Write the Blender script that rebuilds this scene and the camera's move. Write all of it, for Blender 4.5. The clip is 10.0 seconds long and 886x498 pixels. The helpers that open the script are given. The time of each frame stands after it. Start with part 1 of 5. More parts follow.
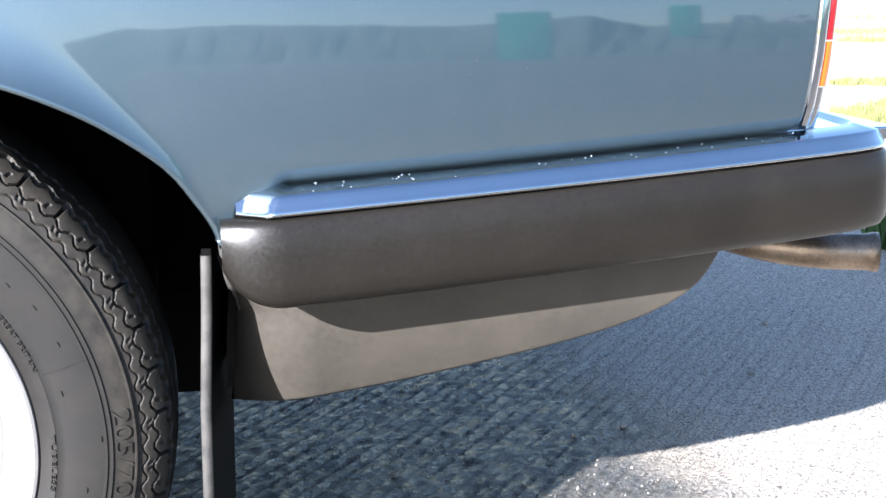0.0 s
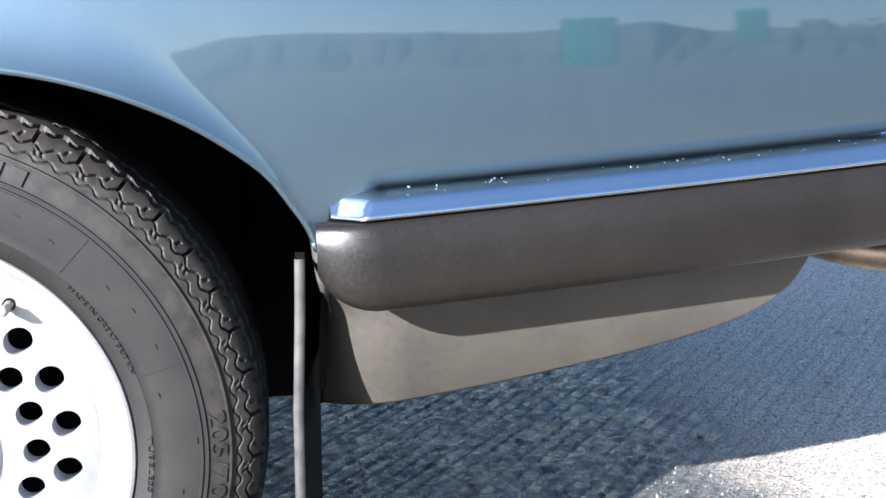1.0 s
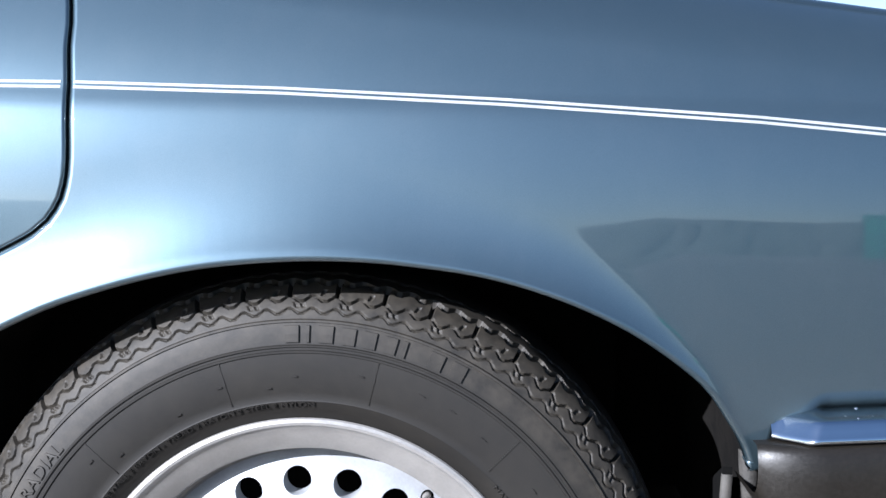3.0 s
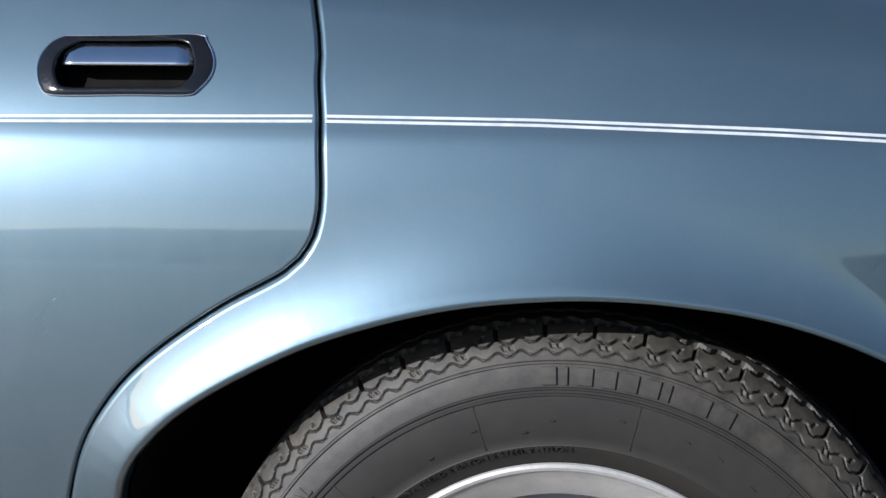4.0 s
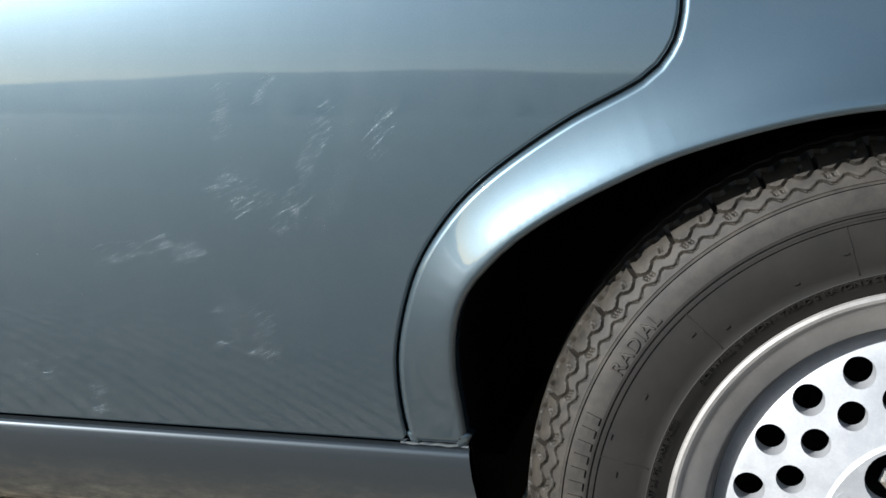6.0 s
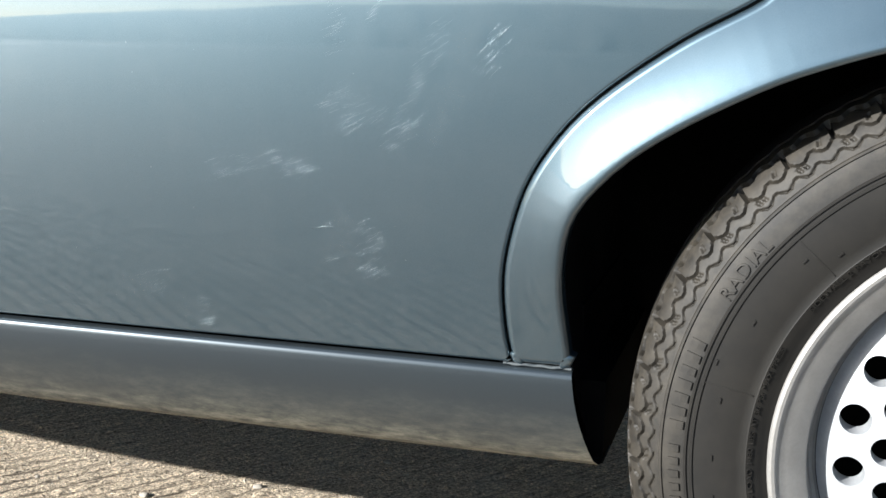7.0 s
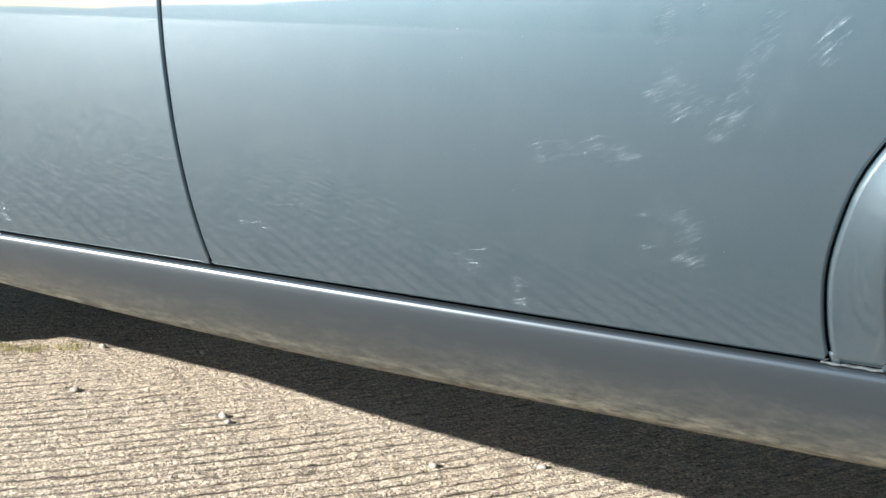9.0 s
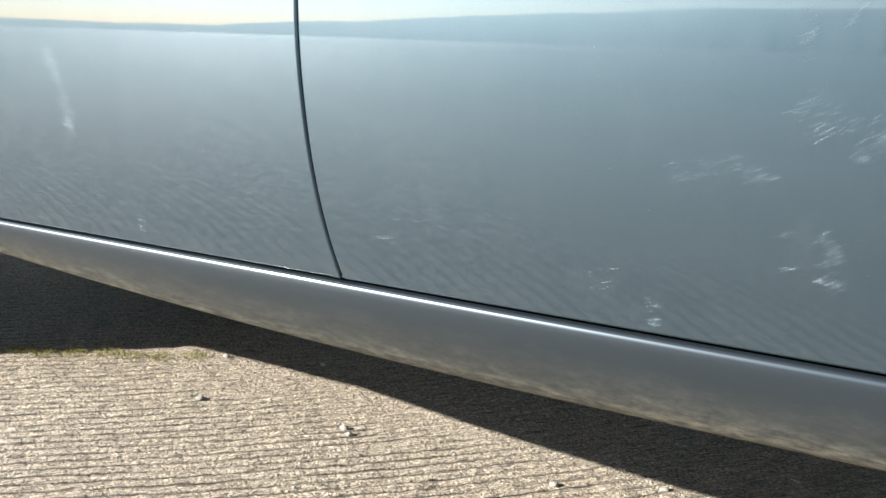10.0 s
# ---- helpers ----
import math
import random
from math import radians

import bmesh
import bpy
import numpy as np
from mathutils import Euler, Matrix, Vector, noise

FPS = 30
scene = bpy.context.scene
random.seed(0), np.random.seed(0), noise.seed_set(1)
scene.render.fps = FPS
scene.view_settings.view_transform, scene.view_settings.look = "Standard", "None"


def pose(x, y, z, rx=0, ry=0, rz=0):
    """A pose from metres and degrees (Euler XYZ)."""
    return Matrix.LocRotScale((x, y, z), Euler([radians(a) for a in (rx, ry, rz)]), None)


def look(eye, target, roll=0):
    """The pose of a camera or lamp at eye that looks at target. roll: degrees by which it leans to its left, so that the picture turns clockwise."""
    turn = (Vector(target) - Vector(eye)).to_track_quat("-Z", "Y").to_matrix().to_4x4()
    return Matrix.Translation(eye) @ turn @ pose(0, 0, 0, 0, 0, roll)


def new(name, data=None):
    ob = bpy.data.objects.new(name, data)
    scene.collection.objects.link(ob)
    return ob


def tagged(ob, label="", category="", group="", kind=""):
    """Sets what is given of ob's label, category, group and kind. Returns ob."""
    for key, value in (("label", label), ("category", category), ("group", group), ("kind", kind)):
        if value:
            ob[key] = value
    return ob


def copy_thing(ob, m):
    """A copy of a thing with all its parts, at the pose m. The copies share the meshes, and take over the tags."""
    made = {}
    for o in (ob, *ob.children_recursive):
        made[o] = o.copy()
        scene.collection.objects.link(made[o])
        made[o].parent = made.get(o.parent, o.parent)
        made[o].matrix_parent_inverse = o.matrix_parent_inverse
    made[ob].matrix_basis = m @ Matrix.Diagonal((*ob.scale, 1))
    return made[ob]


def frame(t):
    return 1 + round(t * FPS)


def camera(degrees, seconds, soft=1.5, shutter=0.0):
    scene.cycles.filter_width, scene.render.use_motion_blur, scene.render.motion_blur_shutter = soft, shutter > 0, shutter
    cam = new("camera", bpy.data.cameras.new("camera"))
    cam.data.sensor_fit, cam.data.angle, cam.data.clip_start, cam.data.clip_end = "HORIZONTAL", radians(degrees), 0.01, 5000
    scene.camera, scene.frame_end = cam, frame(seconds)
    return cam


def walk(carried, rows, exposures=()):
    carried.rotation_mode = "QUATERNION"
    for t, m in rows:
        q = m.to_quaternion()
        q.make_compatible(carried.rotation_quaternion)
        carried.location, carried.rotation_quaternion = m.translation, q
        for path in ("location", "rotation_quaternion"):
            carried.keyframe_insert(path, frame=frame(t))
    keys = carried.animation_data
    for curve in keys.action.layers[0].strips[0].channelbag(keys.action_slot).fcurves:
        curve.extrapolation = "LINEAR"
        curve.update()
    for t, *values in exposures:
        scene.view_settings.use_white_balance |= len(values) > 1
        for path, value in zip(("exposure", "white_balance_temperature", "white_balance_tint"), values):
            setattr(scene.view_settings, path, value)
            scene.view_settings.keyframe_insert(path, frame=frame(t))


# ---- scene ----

# ---- camera ----
cam = camera(40.0, 10.0)
PATH = [
    (0, (0.3705, -1.0822, 0.7273), (0.5545, -0.1240, 0.5083), -0.12),
    (0.5, (0.3554, -1.0886, 0.7232), (0.5214, -0.1256, 0.5109), -0.67),
    (1, (0.3346, -1.0788, 0.7207), (0.4761, -0.1113, 0.5111), -0.74),
    (1.5, (0.3084, -1.0673, 0.7193), (0.3979, -0.0929, 0.5131), -0.85),
    (2, (0.2619, -1.0476, 0.7489), (0.3169, -0.0678, 0.5565), -0.23),
    (2.2, (0.2442, -1.0413, 0.7583), (0.2737, -0.0565, 0.5875), 0.22),
    (3.3, (0.1096, -1.0160, 0.7955), (0.0538, -0.0229, 0.6929), 1.48),
    (3.5, (0.0897, -1.0091, 0.8027), (0.0137, -0.0175, 0.6981), 1.55),
    (4, (0.0198, -0.9880, 0.8040), (-0.1052, -0.0015, 0.6983), 0.61),
    (4.5, (-0.0558, -0.9619, 0.7888), (-0.2068, 0.0198, 0.6721), -0.39),
    (5, (-0.1089, -0.9418, 0.7661), (-0.2803, 0.0324, 0.6194), -0.12),
    (5.5, (-0.1491, -0.9505, 0.7288), (-0.3480, 0.0169, 0.5720), -0.44),
    (5.7, (-0.1607, -0.9549, 0.7217), (-0.3670, 0.0100, 0.5594), -0.43),
    (7, (-0.1963, -0.9743, 0.6774), (-0.4739, -0.0351, 0.4753), 0.64),
    (7.5, (-0.2084, -0.9834, 0.6707), (-0.5257, -0.0605, 0.4527), 1.25),
    (8, (-0.2193, -0.9884, 0.6695), (-0.5848, -0.0849, 0.4455), 1.01),
    (8.5, (-0.2314, -0.9974, 0.6740), (-0.6531, -0.1180, 0.4531), 1.16),
    (9, (-0.2343, -1.0053, 0.6779), (-0.7078, -0.1511, 0.4632), 0.86),
    (9.5, (-0.2423, -1.0115, 0.6778), (-0.7557, -0.1795, 0.4673), 0.85),
    (10, (-0.2540, -1.0169, 0.6804), (-0.8042, -0.2072, 0.4763), 0.69),
]

EXPOSURES = [(0.0, 2.40, 5650, 14), (1.5, 2.26, 5450, 14), (2.0, 2.04, 5400, 14), (3.5, 1.36, 5500, 13), (5.0, 0.84, 5750, 9), (5.5, 0.79, 5800, 9), (7.0, 1.49, 5950, 8), (8.5, 1.83, 5950, 9), (10.0, 1.53, 5950, 8)]
walk(cam, [(t, look(eye, aim, lean)) for t, eye, aim, lean in PATH], EXPOSURES)

# ---- light ----
TO_SUN = Vector((-1.62, -1.66, 1.0)).normalized()
world = bpy.data.worlds.new("sky")
scene.world = world
world.use_nodes = True
wt = world.node_tree
sky = wt.nodes.new("ShaderNodeTexSky")
sky.sky_type = "NISHITA"
sky.sun_disc = False
sky.sun_elevation = math.asin(TO_SUN.z)
sky.sun_rotation = math.atan2(TO_SUN.x, TO_SUN.y)
sky.air_density, sky.dust_density, sky.ozone_density = 1.0, 0.8, 1.3
wt.nodes["Background"].inputs["Strength"].default_value = 0.058
wt.links.new(sky.outputs["Color"], wt.nodes["Background"].inputs["Color"])
sun = new("sun", bpy.data.lights.new("sun", "SUN"))
sun.data.energy, sun.data.angle, sun.data.color = 5.0, radians(0.5), (1.0, 0.94, 0.86)
sun.matrix_world = look(TO_SUN * 30, (0, 0, 0))


# ---- materials ----
GROOVE = radians(52)


def material(name):
    m = bpy.data.materials.new(name)
    m.use_nodes = True
    nt = m.node_tree
    return m, nt, nt.nodes["Principled BSDF"]


def node(nt, kind, **values):
    n = nt.nodes.new(kind)
    for key, value in values.items():
        n.inputs[key].default_value = value
    return n


def noise_node(nt, scale, detail=4.0, rough=0.55, stretch=None):
    co = nt.nodes.new("ShaderNodeTexCoord")
    n = node(nt, "ShaderNodeTexNoise", Scale=scale, Detail=detail, Roughness=rough)
    if stretch:
        mp = nt.nodes.new("ShaderNodeMapping")
        mp.inputs["Scale"].default_value = stretch
        nt.links.new(co.outputs["Object"], mp.inputs["Vector"])
        nt.links.new(mp.outputs["Vector"], n.inputs["Vector"])
    else:
        nt.links.new(co.outputs["Object"], n.inputs["Vector"])
    return n.outputs["Fac"]


def ramp(nt, fac, stops):
    r = nt.nodes.new("ShaderNodeValToRGB")
    while len(r.color_ramp.elements) < len(stops):
        r.color_ramp.elements.new(0.5)
    for e, (at, c) in zip(r.color_ramp.elements, stops):
        e.position = at
        e.color = (*c, 1) if len(c) == 3 else c
    nt.links.new(fac, r.inputs["Fac"])
    return r.outputs["Color"]


def grey(v):
    return (v, v, v)


def bump(nt, p, height, strength, distance=0.002, socket="Normal"):
    b = node(nt, "ShaderNodeBump", Strength=strength, Distance=distance)
    nt.links.new(height, b.inputs["Height"])
    nt.links.new(b.outputs["Normal"], p.inputs[socket])


def mix(nt, kind, fac, a, b):
    m = nt.nodes.new("ShaderNodeMix")
    m.data_type, m.blend_type = "RGBA", kind
    for socket, v in ((0, fac), (6, a), (7, b)):
        if hasattr(v, "is_linked"):
            nt.links.new(v, m.inputs[socket])
        else:
            m.inputs[socket].default_value = v if socket == 0 else (*v, 1)
    return m.outputs[2]


def plain(name, low, high, scale, rough, metal=0.0, relief=0.0, fine=None, coat=0.0):
    """A surface of two tones, uneven at two scales."""
    m, nt, p = material(name)
    big = noise_node(nt, scale)
    small = noise_node(nt, fine or scale * 12, 6.0)
    both = mix(nt, "OVERLAY", 0.5, big, small)
    nt.links.new(ramp(nt, both, [(0.3, low), (0.7, high)]), p.inputs["Base Color"])
    nt.links.new(ramp(nt, small, [(0.25, grey(max(rough - 0.08, 0.02))), (0.75, grey(min(rough + 0.08, 1)))]), p.inputs["Roughness"])
    p.inputs["Metallic"].default_value = metal
    p.inputs["Coat Weight"].default_value = coat
    if relief:
        bump(nt, p, small, relief)
    return m


def paint_material():
    m, nt, p = material("metallic_paint")
    flake = noise_node(nt, 2600.0, 1.0)
    film = noise_node(nt, 5.0, 5.0)
    base = mix(nt, "MIX", flake, (0.040, 0.067, 0.084), (0.078, 0.118, 0.142))
    # thin dried dust in upright runs and clouds
    runs = ramp(nt, noise_node(nt, 1.0, 5.0, 0.65, (38.0, 1.0, 5.0)), [(0.45, grey(0.0)), (0.75, grey(0.028))])
    clouds = ramp(nt, noise_node(nt, 16.0, 6.0, 0.7), [(0.45, grey(0.0)), (0.75, grey(0.07))])
    base = mix(nt, "MIX", mix(nt, "ADD", 1.0, runs, clouds), base, (0.16, 0.175, 0.18))
    nt.links.new(base, p.inputs["Base Color"])
    p.inputs["Metallic"].default_value = 0.75
    p.inputs["Roughness"].default_value = 0.41
    p.inputs["Coat Weight"].default_value = 1.0
    nt.links.new(ramp(nt, film, [(0.3, grey(0.02)), (0.8, grey(0.06))]), p.inputs["Coat Roughness"])
    p.inputs["Coat IOR"].default_value = 1.95
    return m


def dusty_paint():
    """The paint in a darker, less metallic tone, with road dust on its turned-under part."""
    m, nt, p = material("dusty_paint")
    geo = nt.nodes.new("ShaderNodeNewGeometry")
    sep = nt.nodes.new("ShaderNodeSeparateXYZ")
    nt.links.new(geo.outputs["Normal"], sep.inputs[0])
    wob = noise_node(nt, 30.0, 7.0, 0.75, (0.35, 1.0, 1.0))
    add = nt.nodes.new("ShaderNodeMath")
    add.operation = "MULTIPLY_ADD"
    add.inputs[1].default_value = 0.55
    nt.links.new(wob, add.inputs[0])
    nt.links.new(sep.outputs["Z"], add.inputs[2])
    low = node(nt, "ShaderNodeMapRange", **{"From Min": -0.72, "From Max": 0.28})
    nt.links.new(add.outputs[0], low.inputs["Value"])
    # spray from the road clings where the sheet turns under
    dirt = ramp(nt, low.outputs[0], [(0.16, grey(0.92)), (0.28, grey(0.58)), (0.44, grey(0.20)), (0.76, grey(0.0))])
    crust = ramp(nt, noise_node(nt, 90.0, 7.0, 0.75, (0.45, 1.0, 1.0)), [(0.38, (0.050, 0.045, 0.034)), (0.50, (0.155, 0.145, 0.105)), (0.66, (0.30, 0.275, 0.21))])
    flake = noise_node(nt, 2600.0, 1.0)
    base = mix(nt, "MIX", flake, (0.026, 0.034, 0.040), (0.048, 0.060, 0.068))
    nt.links.new(mix(nt, "MIX", dirt, base, crust), p.inputs["Base Color"])
    nt.links.new(ramp(nt, dirt, [(0.0, grey(0.34)), (1.0, grey(0.85))]), p.inputs["Roughness"])
    nt.links.new(ramp(nt, dirt, [(0.0, grey(0.55)), (0.8, grey(0.0))]), p.inputs["Metallic"])
    nt.links.new(ramp(nt, dirt, [(0.0, grey(0.8)), (0.5, grey(0.0))]), p.inputs["Coat Weight"])
    p.inputs["Coat Roughness"].default_value = 0.08
    return m


def ground_material():
    m, nt, p = material("worn_concrete")
    geo = nt.nodes.new("ShaderNodeNewGeometry")
    pos = nt.nodes.new("ShaderNodeSeparateXYZ")
    nt.links.new(geo.outputs["Position"], pos.inputs[0])

    def blend(axis, start, end, wobble, strength):
        """A ragged passage from one surface to another along an axis."""
        add = nt.nodes.new("ShaderNodeMath")
        add.operation = "MULTIPLY_ADD"
        add.inputs[1].default_value = strength
        nt.links.new(noise_node(nt, wobble, 5.0), add.inputs[0])
        nt.links.new(pos.outputs[axis], add.inputs[2])
        r = nt.nodes.new("ShaderNodeMapRange")
        r.interpolation_type = "SMOOTHSTEP"
        for socket, v in (("From Min", start), ("From Max", end)):
            r.inputs[socket].default_value = v
        nt.links.new(add.outputs[0], r.inputs["Value"])
        return r.outputs[0]

    big = noise_node(nt, 1.3, 5.0)
    grit = noise_node(nt, 210.0, 4.0, 0.65)
    fine = noise_node(nt, 520.0, 2.0, 0.6)
    spots = noise_node(nt, 34.0, 4.0, 0.6)
    tone = ramp(nt, big, [(0.3, (0.50, 0.40, 0.285)), (0.7, (0.60, 0.50, 0.375))])
    tone = mix(nt, "MULTIPLY", 1.0, tone, ramp(nt, grit, [(0.33, grey(0.20)), (0.43, grey(0.80)), (0.54, grey(1.08)), (0.66, grey(1.7))]))
    tone = mix(nt, "MULTIPLY", 1.0, tone, ramp(nt, fine, [(0.33, grey(0.40)), (0.45, grey(0.92)), (0.55, grey(1.08)), (0.68, grey(1.6))]))
    tone = mix(nt, "MULTIPLY", 0.3, tone, ramp(nt, spots, [(0.34, (0.60, 0.54, 0.45)), (0.5, grey(1.0))]))
    # dark dirt lies in the tamped grooves, broken along their length
    co = nt.nodes.new("ShaderNodeTexCoord")
    turn = nt.nodes.new("ShaderNodeMapping")
    turn.inputs["Rotation"].default_value = (0, 0, -GROOVE)
    nt.links.new(co.outputs["Object"], turn.inputs["Vector"])
    sep = nt.nodes.new("ShaderNodeSeparateXYZ")
    nt.links.new(turn.outputs["Vector"], sep.inputs[0])
    wob = node(nt, "ShaderNodeTexNoise", Scale=6.0, Detail=2.0, Roughness=0.5)
    nt.links.new(turn.outputs["Vector"], wob.inputs["Vector"])
    shift = nt.nodes.new("ShaderNodeMath")
    shift.operation = "MULTIPLY_ADD"
    shift.inputs[1].default_value = 0.0030
    nt.links.new(wob.outputs["Fac"], shift.inputs[0])
    # the strokes of the tamping board bend gently
    ends = nt.nodes.new("ShaderNodeMath")
    ends.operation = "MINIMUM"
    ends.inputs[1].default_value = 0.3
    nt.links.new(sep.outputs["X"], ends.inputs[0])
    from_mid = nt.nodes.new("ShaderNodeMath")
    from_mid.operation = "ADD"
    from_mid.inputs[1].default_value = 0.36
    nt.links.new(ends.outputs[0], from_mid.inputs[0])
    square = nt.nodes.new("ShaderNodeMath")
    square.operation = "POWER"
    square.inputs[1].default_value = 2.0
    side_way = nt.nodes.new("ShaderNodeMath")
    side_way.operation = "ABSOLUTE"
    nt.links.new(from_mid.outputs[0], side_way.inputs[0])
    nt.links.new(side_way.outputs[0], square.inputs[0])
    bend = nt.nodes.new("ShaderNodeMath")
    bend.operation = "MULTIPLY_ADD"
    bend.inputs[1].default_value = -0.1325
    nt.links.new(square.outputs[0], bend.inputs[0])
    nt.links.new(sep.outputs["Y"], bend.inputs[2])
    nt.links.new(bend.outputs[0], shift.inputs[2])
    wave = nt.nodes.new("ShaderNodeMath")
    wave.operation = "PINGPONG"
    wave.inputs[1].default_value = 0.014
    nt.links.new(shift.outputs[0], wave.inputs[0])
    long = node(nt, "ShaderNodeTexNoise", Scale=1.0, Detail=5.0, Roughness=0.7)
    stretch = nt.nodes.new("ShaderNodeMapping")
    stretch.inputs["Scale"].default_value = (3.5, 50.0, 1.0)
    nt.links.new(turn.outputs["Vector"], stretch.inputs["Vector"])
    nt.links.new(stretch.outputs["Vector"], long.inputs["Vector"])
    here = ramp(nt, long.outputs["Fac"], [(0.34, grey(0.0)), (0.50, grey(0.95))])
    line = ramp(nt, wave.outputs[0], [(0.0014, grey(1.0)), (0.0046, grey(0.0))])
    dirt = mix(nt, "MULTIPLY", 1.0, here, line)
    dirt = mix(nt, "MULTIPLY", 1.0, dirt, ramp(nt, blend("X", 0.3, 0.9, 4.0, 0.4), [(0.0, grey(1.0)), (1.0, grey(0.4))]))
    # groove colour fades under the car, standing in for the shade that hides it
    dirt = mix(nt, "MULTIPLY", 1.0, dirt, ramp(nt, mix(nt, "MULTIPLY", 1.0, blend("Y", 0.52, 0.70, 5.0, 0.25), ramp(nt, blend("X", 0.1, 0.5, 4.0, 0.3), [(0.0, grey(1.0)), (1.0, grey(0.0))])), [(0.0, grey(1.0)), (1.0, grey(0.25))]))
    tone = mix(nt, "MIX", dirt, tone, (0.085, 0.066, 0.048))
    # fine streaks that the board left between the grooves
    comb = nt.nodes.new("ShaderNodeMapping")
    comb.inputs["Scale"].default_value = (22.0, 190.0, 1.0)
    nt.links.new(turn.outputs["Vector"], comb.inputs["Vector"])
    streaks = node(nt, "ShaderNodeTexNoise", Scale=1.0, Detail=3.0, Roughness=0.6)
    nt.links.new(comb.outputs["Vector"], streaks.inputs["Vector"])
    tone = mix(nt, "MULTIPLY", 1.0, tone, ramp(nt, streaks.outputs["Fac"], [(0.33, grey(0.42)), (0.45, grey(0.95)), (0.62, grey(1.22))]))
    # pale gravel behind the car's tail, damp concrete with painted shade under it, darkened unseen yard in front
    tone = mix(nt, "MIX", blend("X", 1.0, 1.5, 5.0, 0.5), tone, mix(nt, "MULTIPLY", 1.0, ramp(nt, grit, [(0.36, (0.13, 0.115, 0.10)), (0.45, (0.56, 0.50, 0.42)), (0.60, (0.84, 0.77, 0.66))]), ramp(nt, fine, [(0.34, grey(0.35)), (0.47, grey(0.95)), (0.62, grey(1.2))])))
    # Damp concrete, with the shade under the car darkened into its colour.
    damp_shade = mix(nt, "MULTIPLY", 1.0, blend("X", 0.20, 0.55, 6.0, 0.4), ramp(nt, blend("X", 1.1, 1.35, 7.0, 0.4), [(0.0, grey(0.95)), (1.0, grey(0.0))]))
    tone = mix(nt, "MULTIPLY", damp_shade, tone, (0.13, 0.147, 0.17))
    def before(start, end, wobble, strength):
        """One on the camera's side of a line across the yard, nought beyond it."""
        n = node(nt, "ShaderNodeMath")
        n.operation = "SUBTRACT"
        n.inputs[0].default_value = 1.0
        nt.links.new(blend("Y", start, end, wobble, strength), n.inputs[1])
        return n.outputs[0]

    # Ground out of view, coloured darker so the doors reflect less brightness.
    dimmed_yard = ramp(nt, noise_node(nt, 3.0, 6.0, 0.65), [(0.3, (0.15, 0.122, 0.096)), (0.7, (0.21, 0.175, 0.140))])
    meadow = ramp(nt, noise_node(nt, 0.5, 6.0, 0.65), [(0.3, (0.045, 0.070, 0.060)), (0.7, (0.085, 0.115, 0.098))])
    tarmac = ramp(nt, noise_node(nt, 0.6, 6.0, 0.65), [(0.3, (0.075, 0.064, 0.057)), (0.7, (0.125, 0.108, 0.096))])
    tone = mix(nt, "MIX", before(-0.55, 0.08, 3.0, 0.3), tone, dimmed_yard)
    tone = mix(nt, "MIX", before(-3.5, -0.8, 1.0, 1.0), tone, mix(nt, "MIX", blend("X", -3.0, 1.5, 0.4, 1.0), meadow, tarmac))
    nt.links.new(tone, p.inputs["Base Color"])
    wet = mix(nt, "MIX", damp_shade, ramp(nt, spots, [(0.35, grey(0.55)), (0.65, grey(0.8))]), ramp(nt, spots, [(0.40, grey(0.10)), (0.60, grey(0.42))]))
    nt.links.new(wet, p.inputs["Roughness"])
    p.inputs["Specular IOR Level"].default_value = 0.36
    pits = ramp(nt, noise_node(nt, 95.0, 3.0, 0.6), [(0.36, grey(0.0)), (0.52, grey(1.0))])
    relief = mix(nt, "MIX", 0.22, mix(nt, "MIX", 0.4, grit, fine), pits)
    relief = mix(nt, "SUBTRACT", 0.9, relief, dirt)
    bump(nt, p, relief, 1.0, 0.017)
    return m


def rubber_material():
    """Tyre rubber with pale road dust on the shoulder outside the ring."""
    m, nt, p = material("tyre_rubber")
    n = noise_node(nt, 26.0, 6.0, 0.65)
    f = noise_node(nt, 420.0, 4.0)
    co = nt.nodes.new("ShaderNodeTexCoord")
    flat = nt.nodes.new("ShaderNodeVectorMath")
    flat.operation = "MULTIPLY"
    flat.inputs[1].default_value = (1, 0, 1)
    nt.links.new(co.outputs["Object"], flat.inputs[0])
    reach = nt.nodes.new("ShaderNodeVectorMath")
    reach.operation = "LENGTH"
    nt.links.new(flat.outputs[0], reach.inputs[0])
    band = ramp(nt, reach.outputs["Value"], [(0.2725, grey(0.05)), (0.277, grey(0.50)), (0.292, grey(0.75)), (0.312, grey(0.9))])
    worn = ramp(nt, noise_node(nt, 60.0, 8.0, 0.7), [(0.36, grey(0.15)), (0.62, grey(1.0))])
    tone = ramp(nt, n, [(0.3, (0.0034, 0.0028, 0.0020)), (0.7, (0.0092, 0.0078, 0.0056))])
    tone = mix(nt, "MIX", mix(nt, "MULTIPLY", 1.0, band, worn), tone, (0.037, 0.0315, 0.0235))
    nt.links.new(tone, p.inputs["Base Color"])
    p.inputs["Roughness"].default_value = 0.64
    p.inputs["Specular IOR Level"].default_value = 0.42
    bump(nt, p, f, 0.12, 0.0008)
    return m


